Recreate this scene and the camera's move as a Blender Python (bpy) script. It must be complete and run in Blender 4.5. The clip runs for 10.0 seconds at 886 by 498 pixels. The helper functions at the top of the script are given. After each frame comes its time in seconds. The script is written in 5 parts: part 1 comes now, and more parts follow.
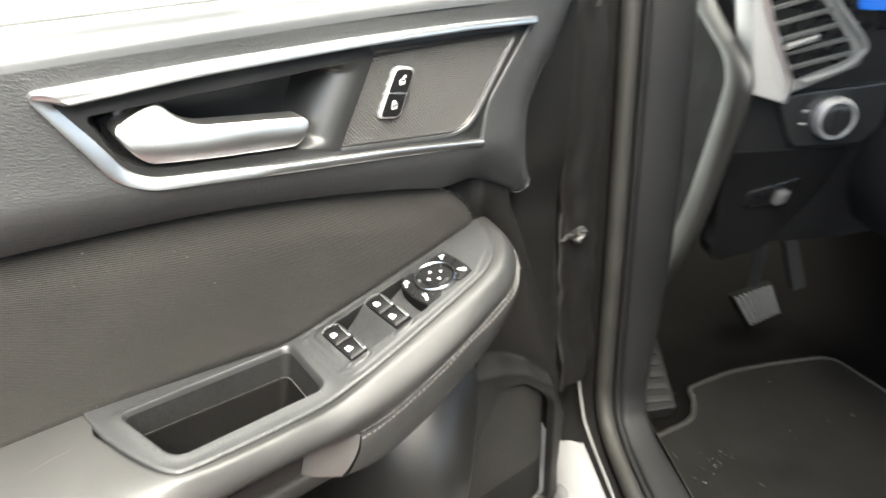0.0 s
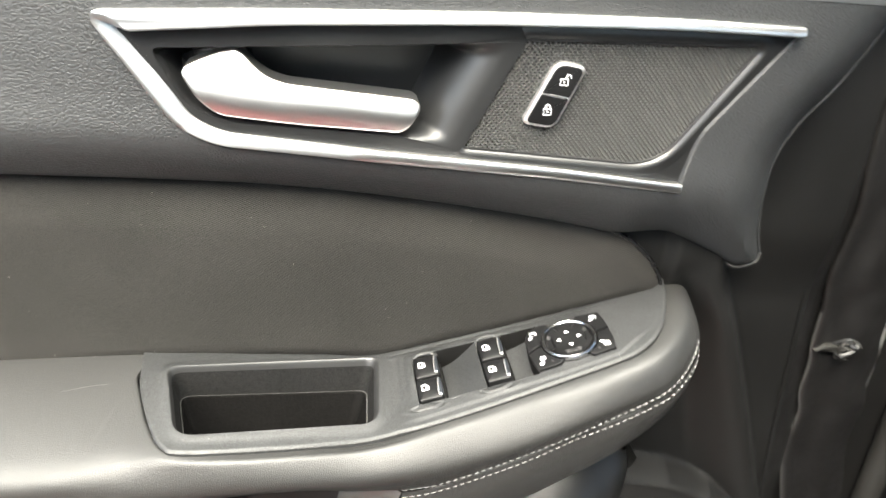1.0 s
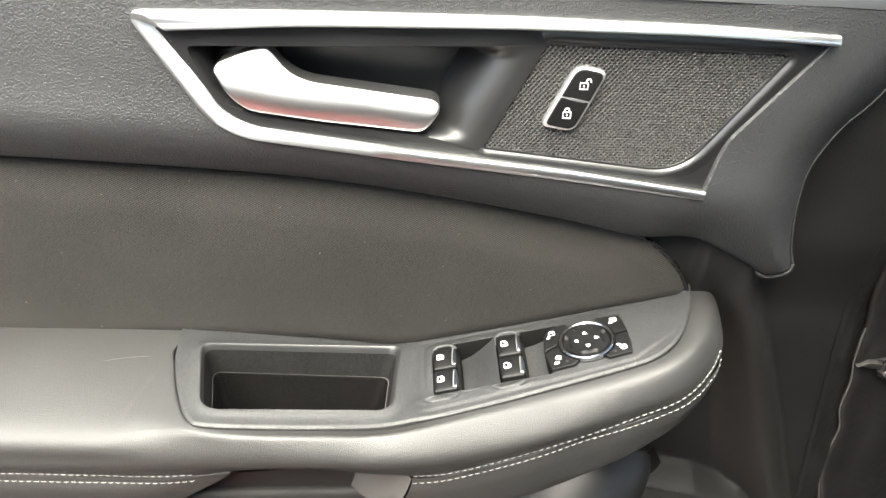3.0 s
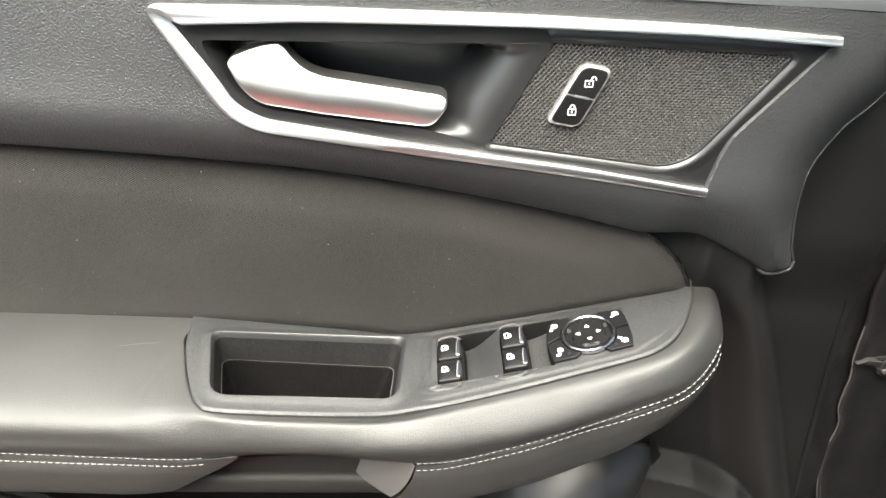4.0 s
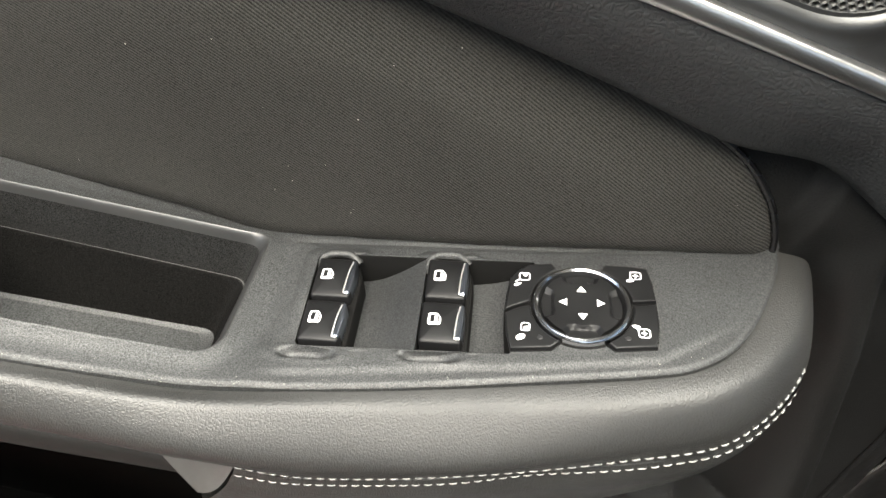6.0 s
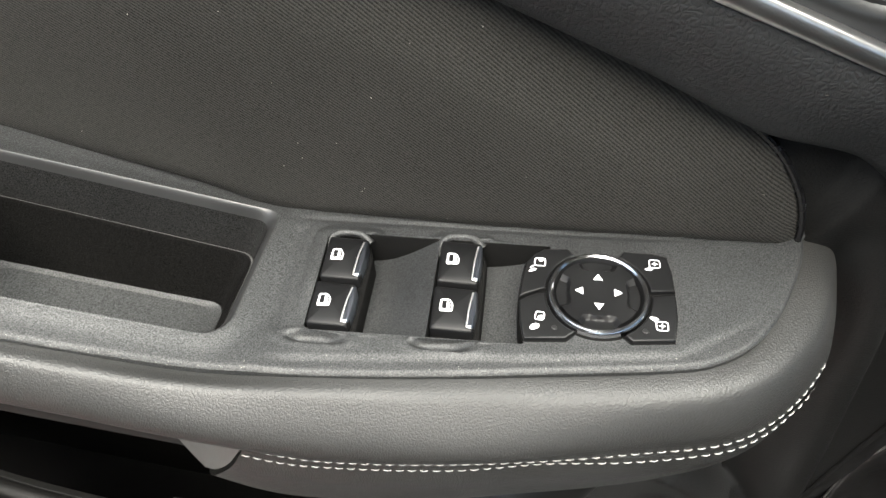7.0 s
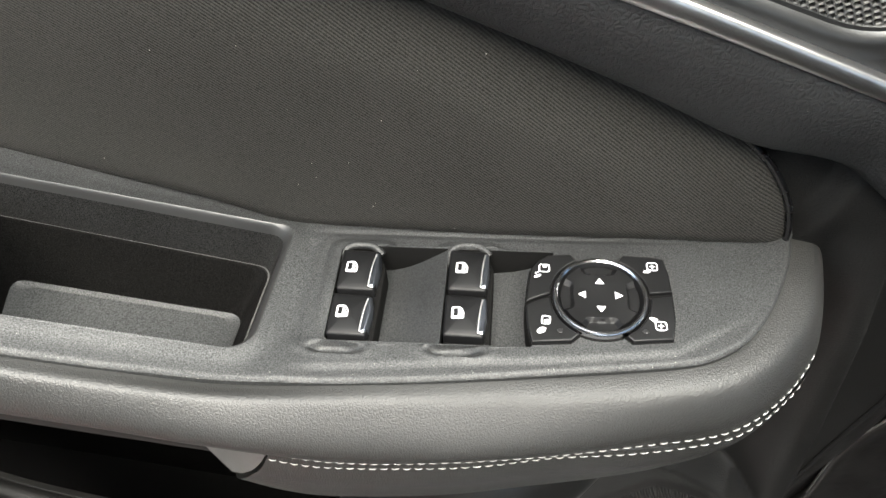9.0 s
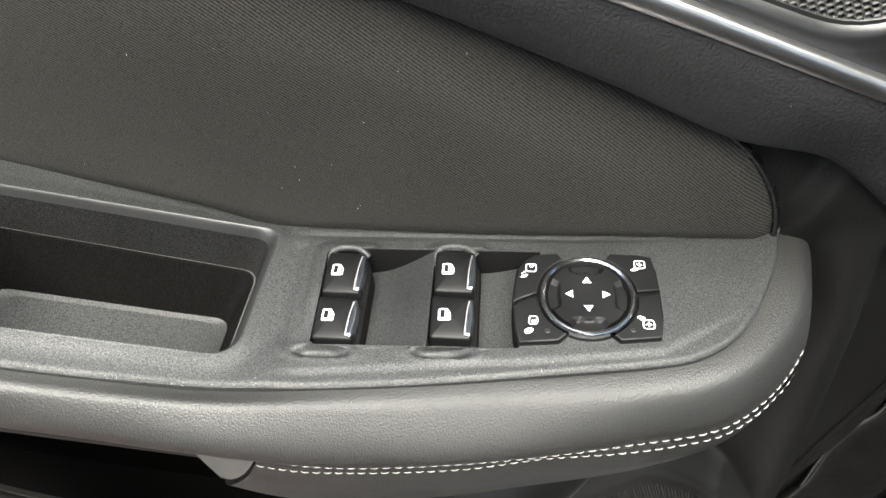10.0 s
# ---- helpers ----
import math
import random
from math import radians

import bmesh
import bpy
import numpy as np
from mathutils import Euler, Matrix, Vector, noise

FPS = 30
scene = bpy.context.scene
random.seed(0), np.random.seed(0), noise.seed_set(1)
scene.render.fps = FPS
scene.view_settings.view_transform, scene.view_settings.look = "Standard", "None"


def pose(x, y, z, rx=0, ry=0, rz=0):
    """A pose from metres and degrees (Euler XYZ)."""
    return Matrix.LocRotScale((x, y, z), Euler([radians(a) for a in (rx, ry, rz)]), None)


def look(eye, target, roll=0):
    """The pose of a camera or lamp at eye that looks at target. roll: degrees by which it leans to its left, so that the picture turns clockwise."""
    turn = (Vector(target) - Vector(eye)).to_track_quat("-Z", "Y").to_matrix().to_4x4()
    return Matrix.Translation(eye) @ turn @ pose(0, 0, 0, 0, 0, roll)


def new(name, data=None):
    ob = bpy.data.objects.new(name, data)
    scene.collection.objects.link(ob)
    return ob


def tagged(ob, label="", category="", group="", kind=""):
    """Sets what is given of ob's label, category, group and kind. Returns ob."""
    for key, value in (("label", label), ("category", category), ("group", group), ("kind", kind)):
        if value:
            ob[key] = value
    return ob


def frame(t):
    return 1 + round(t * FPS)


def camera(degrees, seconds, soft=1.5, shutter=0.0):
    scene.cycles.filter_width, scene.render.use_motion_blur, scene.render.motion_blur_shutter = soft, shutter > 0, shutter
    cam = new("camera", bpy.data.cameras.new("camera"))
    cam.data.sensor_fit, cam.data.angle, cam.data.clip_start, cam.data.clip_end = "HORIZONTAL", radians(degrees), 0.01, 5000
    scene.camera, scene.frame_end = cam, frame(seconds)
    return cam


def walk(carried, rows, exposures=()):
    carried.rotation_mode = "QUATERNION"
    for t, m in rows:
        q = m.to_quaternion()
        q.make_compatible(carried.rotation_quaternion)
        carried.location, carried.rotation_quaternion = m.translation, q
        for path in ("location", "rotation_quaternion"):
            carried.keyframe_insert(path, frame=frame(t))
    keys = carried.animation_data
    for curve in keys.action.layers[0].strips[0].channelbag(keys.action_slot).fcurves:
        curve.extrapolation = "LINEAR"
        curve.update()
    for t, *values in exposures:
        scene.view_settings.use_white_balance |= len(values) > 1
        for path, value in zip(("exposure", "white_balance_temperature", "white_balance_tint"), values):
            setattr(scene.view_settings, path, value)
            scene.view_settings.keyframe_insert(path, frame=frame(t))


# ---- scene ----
from mathutils.bvhtree import BVHTree

cam = camera(64.2, 10.0, soft=1.5, shutter=0.5)
PATH = [
    (0, (0.009, 0.039, 1.167), (1.125, 1.383, 0.194), 0.5),
    (0.2, (0.07, 0.069, 1.148), (1.052, 1.501, 0.158), 0.5),
    (0.5, (0.133, 0.092, 1.125), (0.845, 1.657, 0.103), 1.4),
    (0.7, (0.165, 0.09, 1.127), (0.684, 1.714, 0.081), 1.6),
    (1, (0.207, 0.085, 1.13), (0.483, 1.799, 0.137), 2.6),
    (1.5, (0.227, 0.088, 1.138), (0.385, 1.816, 0.144), 2.3),
    (2, (0.238, 0.081, 1.136), (0.355, 1.801, 0.121), 1.9),
    (2.5, (0.243, 0.08, 1.139), (0.328, 1.795, 0.113), 1.6),
    (4, (0.243, 0.066, 1.147), (0.295, 1.77, 0.1), 2.3),
    (4.5, (0.242, 0.071, 1.142), (0.316, 1.767, 0.084), 3.2),
    (4.8, (0.25, 0.095, 1.109), (0.37, 1.744, -0.016), 7.2),
    (5, (0.254, 0.131, 1.079), (0.434, 1.703, -0.145), 12.8),
    (5.2, (0.259, 0.17, 1.051), (0.465, 1.715, -0.202), 15.3),
    (5.5, (0.265, 0.242, 1.042), (0.518, 1.667, -0.338), 17.1),
    (5.7, (0.285, 0.264, 1.027), (0.45, 1.721, -0.333), 15.0),
    (6.8, (0.281, 0.302, 1.029), (0.449, 1.629, -0.458), 18.6),
    (7, (0.28, 0.299, 1.03), (0.437, 1.627, -0.456), 18.1),
    (7.5, (0.275, 0.297, 1.037), (0.434, 1.621, -0.454), 18.5),
    (8, (0.275, 0.297, 1.041), (0.444, 1.612, -0.456), 17.5),
    (8.5, (0.272, 0.296, 1.045), (0.451, 1.605, -0.456), 17.4),
    (9, (0.27, 0.294, 1.047), (0.452, 1.602, -0.456), 17.1),
    (9.5, (0.272, 0.296, 1.047), (0.462, 1.603, -0.455), 17.1),
    (10, (0.274, 0.297, 1.047), (0.47, 1.601, -0.457), 16.6),
]
walk(cam, [(t, look(eye, target, roll)) for t, eye, target, roll in PATH], [(0, 4.7, 6850, 4), (0.5, 4.7, 6850, 4), (1.1, 4.55, 6850, 4), (4.6, 4.5, 6850, 4), (5.2, 4.32, 6850, 4), (5.7, 4.1, 6850, 4), (6.8, 3.77, 6600, 4), (8.6, 3.81, 6600, 4), (10, 3.94, 6600, 4)])


# ---------------------------------------------------------------- light
world = bpy.data.worlds.new("sky")
scene.world = world
world.use_nodes = True
wn = world.node_tree
sky = wn.nodes.new("ShaderNodeTexSky")
sky.sky_type, sky.sun_disc = "NISHITA", False
sky.sun_elevation, sky.sun_rotation = radians(55), radians(215)
sky.air_density, sky.dust_density, sky.ozone_density = 1.0, 3.0, 1.0
wn.links.new(sky.outputs[0], wn.nodes["Background"].inputs[0])
wn.nodes["Background"].inputs[1].default_value = 0.05
sun_data = bpy.data.lights.new("sun", "SUN")
sun_data.energy, sun_data.angle, sun_data.color = 1.85, radians(70), (1.0, 0.96, 0.9)
sun = new("sun", sun_data)
sun.matrix_world = look((0.10, -0.43, 1.80), (0.0, 0.0, 0.8))


# ---------------------------------------------------------------- materials
def node_mat(name):
    m = bpy.data.materials.new(name)
    m.use_nodes = True
    n, l = m.node_tree.nodes, m.node_tree.links
    return m, n, l, n["Principled BSDF"]


def surface(name, colour, rough=0.5, metal=0.0, grain=0.0, grain_size=0.001, style="noise", vary=0.12,
            patch=0.08, rough_vary=0.08, spec=0.5, sheen=0.0, coat=0.0):
    """A material with colour varied at two scales, varied gloss, and a grain relief of the given cell size in metres."""
    m, n, l, p = node_mat(name)
    tc = n.new("ShaderNodeTexCoord")
    big = n.new("ShaderNodeTexNoise")
    big.inputs["Scale"].default_value, big.inputs["Detail"].default_value = 1 / patch, 4
    fine = n.new("ShaderNodeTexNoise")
    fine.inputs["Scale"].default_value, fine.inputs["Detail"].default_value = 0.7 / max(grain_size, 0.0004), 3
    for t in (big, fine):
        l.new(tc.outputs["Object"], t.inputs["Vector"])
    add = n.new("ShaderNodeMath")
    add.operation = "ADD"
    l.new(big.outputs[0], add.inputs[0])
    l.new(fine.outputs[0], add.inputs[1])
    ramp = n.new("ShaderNodeMapRange")
    ramp.inputs["From Min"].default_value, ramp.inputs["From Max"].default_value = 0.6, 1.4
    ramp.inputs["To Min"].default_value, ramp.inputs["To Max"].default_value = 1 - vary, 1 + vary
    l.new(add.outputs[0], ramp.inputs["Value"])
    mul = n.new("ShaderNodeVectorMath")
    mul.operation = "SCALE"
    mul.inputs[0].default_value = colour
    l.new(ramp.outputs[0], mul.inputs["Scale"])
    l.new(mul.outputs[0], p.inputs["Base Color"])
    rr = n.new("ShaderNodeMapRange")
    rr.inputs["From Min"].default_value, rr.inputs["From Max"].default_value = 0.3, 0.7
    rr.inputs["To Min"].default_value, rr.inputs["To Max"].default_value = max(rough - rough_vary, 0.02), min(rough + rough_vary, 1)
    l.new(big.outputs[0], rr.inputs["Value"])
    l.new(rr.outputs[0], p.inputs["Roughness"])
    p.inputs["Metallic"].default_value = metal
    p.inputs["Specular IOR Level"].default_value = spec
    p.inputs["Sheen Weight"].default_value = sheen
    p.inputs["Coat Weight"].default_value = coat
    if grain:
        bump = n.new("ShaderNodeBump")
        bump.inputs["Strength"].default_value = grain
        bump.inputs["Distance"].default_value = grain_size * 0.3
        if style == "leather":
            warp = n.new("ShaderNodeTexNoise")
            warp.inputs["Scale"].default_value, warp.inputs["Detail"].default_value = 0.45 / grain_size, 2
            l.new(tc.outputs["Object"], warp.inputs["Vector"])
            mix = n.new("ShaderNodeMix")
            mix.data_type = "VECTOR"
            mix.inputs[0].default_value = grain_size * 1.3
            l.new(tc.outputs["Object"], mix.inputs[4])
            l.new(warp.outputs["Color"], mix.inputs[5])
            total = None
            for scale, weight in ((1.0, 1.0), (2.3, 0.35)):
                v = n.new("ShaderNodeTexVoronoi")
                v.feature = "DISTANCE_TO_EDGE"
                v.inputs["Scale"].default_value = scale / grain_size
                l.new(mix.outputs[1], v.inputs["Vector"])
                cell = n.new("ShaderNodeMapRange")
                cell.interpolation_type = "SMOOTHSTEP"
                cell.inputs["From Max"].default_value, cell.inputs["To Max"].default_value = 0.30, weight
                l.new(v.outputs["Distance"], cell.inputs["Value"])
                if total is None:
                    total = cell.outputs[0]
                else:
                    both = n.new("ShaderNodeMath")
                    l.new(total, both.inputs[0])
                    l.new(cell.outputs[0], both.inputs[1])
                    total = both.outputs[0]
            l.new(total, bump.inputs["Height"])
        else:
            l.new(fine.outputs[0], bump.inputs["Height"])
        l.new(bump.outputs[0], p.inputs["Normal"])
    return m


def speckled(name, colour, rough, low=0.3, high=0.6):
    """Moulded plastic with a fine pebbled skin and light flecks."""
    m = surface(name, colour, rough, grain=0.6, grain_size=0.0008, vary=0.2, patch=0.05, spec=0.4)
    n, l = m.node_tree.nodes, m.node_tree.links
    p = n["Principled BSDF"]
    tc = n.new("ShaderNodeTexCoord")
    f = n.new("ShaderNodeTexNoise")
    f.inputs["Scale"].default_value, f.inputs["Detail"].default_value = 2100, 1
    l.new(tc.outputs["Object"], f.inputs["Vector"])
    mr = n.new("ShaderNodeMapRange")
    mr.inputs["From Min"].default_value, mr.inputs["From Max"].default_value = 0.35, 0.72
    mr.inputs["To Min"].default_value, mr.inputs["To Max"].default_value = 0.4, 1.95
    l.new(f.outputs[0], mr.inputs["Value"])
    old = p.inputs["Base Color"].links[0].from_socket
    mul = n.new("ShaderNodeVectorMath")
    mul.operation = "SCALE"
    l.new(old, mul.inputs[0])
    l.new(mr.outputs[0], mul.inputs["Scale"])
    l.new(mul.outputs[0], p.inputs["Base Color"])
    sp_ = n.new("ShaderNodeMapRange")
    sp_.inputs["From Min"].default_value, sp_.inputs["From Max"].default_value = 0.35, 0.72
    sp_.inputs["To Min"].default_value, sp_.inputs["To Max"].default_value = low, high
    l.new(f.outputs[0], sp_.inputs["Value"])
    l.new(sp_.outputs[0], p.inputs["Specular IOR Level"])
    return m


def twill(name, colour, pitch):
    """Dark ribbed cloth: fine slanting ribs with flecks."""
    m, n, l, p = node_mat(name)
    tc, mp = n.new("ShaderNodeTexCoord"), n.new("ShaderNodeMapping")
    mp.inputs["Rotation"].default_value = (0, radians(-26), 0)
    l.new(tc.outputs["Object"], mp.inputs["Vector"])
    w = n.new("ShaderNodeTexWave")
    w.bands_direction = "Z"
    w.inputs["Scale"].default_value = 0.314 / pitch
    w.inputs["Distortion"].default_value, w.inputs["Detail Scale"].default_value = 0.6, 60
    l.new(mp.outputs[0], w.inputs["Vector"])
    fleck = n.new("ShaderNodeTexNoise")
    fleck.inputs["Scale"].default_value, fleck.inputs["Detail"].default_value = 1300, 2
    l.new(tc.outputs["Object"], fleck.inputs["Vector"])
    big = n.new("ShaderNodeTexNoise")
    big.inputs["Scale"].default_value = 9
    l.new(tc.outputs["Object"], big.inputs["Vector"])
    a = n.new("ShaderNodeMath")
    a.operation = "MULTIPLY_ADD"
    a.inputs[1].default_value = 0.75
    l.new(w.outputs["Fac"], a.inputs[0])
    l.new(fleck.outputs[0], a.inputs[2])
    b = n.new("ShaderNodeMath")
    b.operation = "MULTIPLY_ADD"
    b.inputs[1].default_value = 0.5
    l.new(big.outputs[0], b.inputs[0])
    l.new(a.outputs[0], b.inputs[2])
    ramp = n.new("ShaderNodeMapRange")
    ramp.inputs["From Min"].default_value, ramp.inputs["From Max"].default_value = 0.5, 1.65
    ramp.inputs["To Min"].default_value, ramp.inputs["To Max"].default_value = 0.0, 2.3
    l.new(b.outputs[0], ramp.inputs["Value"])
    mul = n.new("ShaderNodeVectorMath")
    mul.operation = "SCALE"
    mul.inputs[0].default_value = colour
    l.new(ramp.outputs[0], mul.inputs["Scale"])
    l.new(mul.outputs[0], p.inputs["Base Color"])
    bump = n.new("ShaderNodeBump")
    bump.inputs["Strength"].default_value, bump.inputs["Distance"].default_value = 0.55, 0.00035
    l.new(a.outputs[0], bump.inputs["Height"])
    l.new(bump.outputs[0], p.inputs["Normal"])
    p.inputs["Roughness"].default_value = 0.95
    p.inputs["Specular IOR Level"].default_value = 0.2
    return m


def plain(name, colour, rough=0.5, metal=0.0, spec=0.5):
    m, n, l, p = node_mat(name)
    p.inputs["Base Color"].default_value = (*colour, 1)
    p.inputs["Roughness"].default_value, p.inputs["Metallic"].default_value = rough, metal
    p.inputs["Specular IOR Level"].default_value = spec
    return m


UPPER = surface("grained_soft_trim", (0.0200, 0.0209, 0.0218), 0.48, grain=0.36, grain_size=0.0023, style="leather", patch=0.15)
LEATHER = surface("soft_leather", (0.017, 0.017, 0.0165), 0.51, grain=0.26, grain_size=0.0014, style="leather", patch=0.12, spec=0.48)
TRIM = speckled("speckled_plastic", (0.0160, 0.0166, 0.0170), 0.58)
# trim plastic darkened for the tray, its inner shade put into the colour
TRAYSHADE = speckled("tray_shade_plastic", (0.0035, 0.0033, 0.0032), 0.7, 0.03, 0.12)
TRAYWALLSHADE = speckled("tray_wall_shade_plastic", (0.0068, 0.0067, 0.0066), 0.62, 0.12, 0.36)
CLOTH = twill("ribbed_cloth", (0.0152, 0.0145, 0.0133), 0.00122)
INSERT = surface("satin_black_plastic", (0.0115, 0.0118, 0.0122), 0.37, grain=0.1, grain_size=0.0008, patch=0.06, spec=0.5)
BLACK = surface("gloss_black_plastic", (0.0045, 0.0045, 0.0050), 0.27, vary=0.1, patch=0.02, rough_vary=0.05)
BUTTON = surface("button_black", (0.0038, 0.0038, 0.0041), 0.48, vary=0.1, patch=0.02, rough_vary=0.06, spec=0.24)
SILVER = surface("satin_silver", (0.62, 0.61, 0.60), 0.33, metal=1.0, vary=0.03, patch=0.1, rough_vary=0.03)
FRAME = surface("matt_silver", (0.66, 0.65, 0.64), 0.52, metal=1.0, vary=0.03, patch=0.1, rough_vary=0.03)
CHROME = surface("bright_chrome", (0.52, 0.52, 0.53), 0.19, metal=1.0, vary=0.02, patch=0.05, rough_vary=0.03)
WHITE = plain("white_print", (0.78, 0.79, 0.80), 0.5)
THREAD = surface("white_thread", (0.27, 0.267, 0.26), 0.85, vary=0.1, grain=0.4, grain_size=0.0006, spec=0.2)
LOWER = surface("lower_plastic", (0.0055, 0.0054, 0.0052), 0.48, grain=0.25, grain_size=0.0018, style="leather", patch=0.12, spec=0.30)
POD = surface("smooth_lower_plastic", (0.0075, 0.0075, 0.0074), 0.36, grain=0.15, grain_size=0.0011, patch=0.12, spec=0.45)
ENDTRIM = surface("dash_edge_plastic", (0.016, 0.0158, 0.015), 0.5, grain=0.15, grain_size=0.001, patch=0.1, spec=0.4)
CHEEK = surface("smooth_grey_plastic", (0.028, 0.028, 0.028), 0.42, patch=0.03, spec=0.5)
RUBBER = surface("seal_rubber", (0.0135, 0.013, 0.0118), 0.6, patch=0.06, vary=0.15, grain=0.2, grain_size=0.001, spec=0.28)
DARKMETAL = surface("dark_painted_metal", (0.0075, 0.0071, 0.0070), 0.42, patch=0.03, vary=0.3, grain=0.3, grain_size=0.006, spec=0.32)
PAINT = surface("silver_paint", (0.24, 0.24, 0.245), 0.3, metal=0.4, patch=0.2, vary=0.05, coat=0.6)
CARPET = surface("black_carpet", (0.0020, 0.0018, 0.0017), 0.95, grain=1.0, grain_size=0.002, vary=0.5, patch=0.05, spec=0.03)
MATPILE = surface("dark_mat_pile", (0.0058, 0.0055, 0.0051), 0.95, grain=1.0, grain_size=0.0022, vary=0.5, patch=0.06, spec=0.06)
DASH = surface("dash_plastic", (0.0056, 0.0057, 0.0060), 0.6, grain=0.25, grain_size=0.0012, patch=0.1, spec=0.2)
DASHGREY = surface("dash_grey_plastic", (0.15, 0.149, 0.14), 0.5, grain=0.15, grain_size=0.001, patch=0.1, spec=0.4)
SIDEGREY = surface("satin_grey_trim", (0.33, 0.325, 0.31), 0.45, metal=0.3, vary=0.04, patch=0.1)
SLAT = surface("vent_slat_plastic", (0.055, 0.055, 0.053), 0.45, vary=0.08, patch=0.05)
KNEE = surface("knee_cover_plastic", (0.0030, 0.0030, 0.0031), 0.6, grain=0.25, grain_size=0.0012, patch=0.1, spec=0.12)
GROUND = surface("worn_asphalt", (0.07, 0.07, 0.07), 0.9, grain=0.8, grain_size=0.006, vary=0.3, patch=0.6)
RED = surface("red_reflection_paint", (0.28, 0.045, 0.045), 0.6, patch=0.4)
WALLGREY = surface("unseen_wall_grey", (0.05, 0.05, 0.05), 0.7, patch=0.5)
WALLPALE = surface("pale_wall_paint", (0.72, 0.78, 0.79), 0.8, patch=0.5)
DUST = surface("pale_crumbs", (0.17, 0.165, 0.15), 0.8, vary=0.2)
SILL = surface("smooth_sill_trim", (0.030, 0.031, 0.032), 0.40, grain=0.15, grain_size=0.002, patch=0.15, spec=0.8)
# plain black for some parts, painted shade where it lines gaps and wells
GAPBLACK = surface("black_and_gap_shade", (0.0028, 0.0027, 0.0026), 0.8, vary=0.2, patch=0.05, spec=0.1)
EDGE = surface("pale_edge_grey", (0.11, 0.11, 0.107), 0.5, vary=0.2, patch=0.03)
TIP = surface("dark_chrome", (0.30, 0.33, 0.38), 0.3, metal=1.0, vary=0.03, patch=0.05, rough_vary=0.03)
TRAYLIP = surface("smooth_tray_lip", (0.014, 0.0142, 0.0144), 0.44, vary=0.12, patch=0.04, grain=0.2, grain_size=0.0008, spec=0.6)
POCKETSHADE = surface("pocket_back_shade", (0.0040, 0.0039, 0.0038), 0.6, grain=0.3, grain_size=0.0012, patch=0.1, spec=0.12)
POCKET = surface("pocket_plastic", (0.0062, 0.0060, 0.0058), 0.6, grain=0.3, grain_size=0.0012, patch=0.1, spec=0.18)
MESHTOP = surface("grille_plastic", (0.038, 0.038, 0.037), 0.52, vary=0.15, patch=0.05, spec=0.45)
CUPLIP = surface("cup_lip_plastic", (0.010, 0.0098, 0.0096), 0.6, grain=0.2, grain_size=0.001, patch=0.1, spec=0.22)
CUPEND = surface("cup_end_plastic", (0.055, 0.054, 0.053), 0.42, patch=0.02, vary=0.2, spec=0.5)
CUPWALL = surface("cup_wall_plastic", (0.015, 0.0138, 0.0133), 0.62, grain=0.2, grain_size=0.001, patch=0.06, spec=0.18)
SCREEN = plain("blue_screen", (0.01, 0.03, 0.12), 0.2)
sp = SCREEN.node_tree.nodes["Principled BSDF"]
sp.inputs["Emission Color"].default_value, sp.inputs["Emission Strength"].default_value = (0.01, 0.12, 0.55, 1), 0.05
GLASS = bpy.data.materials.new("window_glass")
GLASS.use_nodes = True
gp = GLASS.node_tree.nodes["Principled BSDF"]
gp.inputs["Base Color"].default_value = (0.9, 0.97, 0.96, 1)
gp.inputs["Transmission Weight"].default_value, gp.inputs["Roughness"].default_value, gp.inputs["IOR"].default_value = 1.0, 0.0, 1.1


TINTED = GLASS.copy()
TINTED.name = "tinted_glass"
TINTED.node_tree.nodes["Principled BSDF"].inputs["Base Color"].default_value = (0.16, 0.18, 0.175, 1)


# ---------------------------------------------------------------- modelling helpers
def part(name, bm, material, parent=None, label="", sharp=40):
    me = bpy.data.meshes.new(name)
    bmesh.ops.recalc_face_normals(bm, faces=bm.faces)
    bm.to_mesh(me)
    bm.free()
    me.materials.append(material)
    for f in me.polygons:
        f.use_smooth = True
    me.set_sharp_from_angle(angle=radians(sharp))
    caps = [f for f in me.polygons if len(f.vertices) > 6]
    if caps:
        attr = me.attributes.get("sharp_edge") or me.attributes.new("sharp_edge", "BOOLEAN", "EDGE")
        key = {tuple(sorted(e.vertices)): e.index for e in me.edges}
        for f in caps:
            for k in f.edge_keys:
                attr.data[key[tuple(sorted(k))]].value = True
    ob = new(name, me)
    if parent is not None:
        ob.parent = parent
        ob.matrix_parent_inverse = base_of(parent).inverted()
    if label:
        tagged(ob, label)
    return ob


def base_of(ob):
    return (base_of(ob.parent) @ ob.matrix_parent_inverse if ob.parent else Matrix()) @ ob.matrix_basis


def thing(name, at, label, category, group="", kind=""):
    e = new(name)
    e.location = at
    e.empty_display_size = 0.05
    return tagged(e, label, category, group, kind)


def cr(points, n, closed=False):
    """n points along a smooth curve through the given points."""
    p = np.array(points, float)
    if closed:
        p = np.vstack([p[-1], p, p[0], p[1]])
    else:
        p = np.vstack([2 * p[0] - p[1], p, 2 * p[-1] - p[-2]])
    k = len(p) - 3
    out = []
    for i in range(n):
        s = i * k / (n if closed else n - 1)
        j = min(int(s), k - 1)
        t = s - j
        a, b, c, d = p[j:j + 4]
        out.append(0.5 * (2 * b + (c - a) * t + (2 * a - 5 * b + 4 * c - d) * t * t + (3 * b - a - 3 * c + d) * t ** 3))
    return np.array(out)


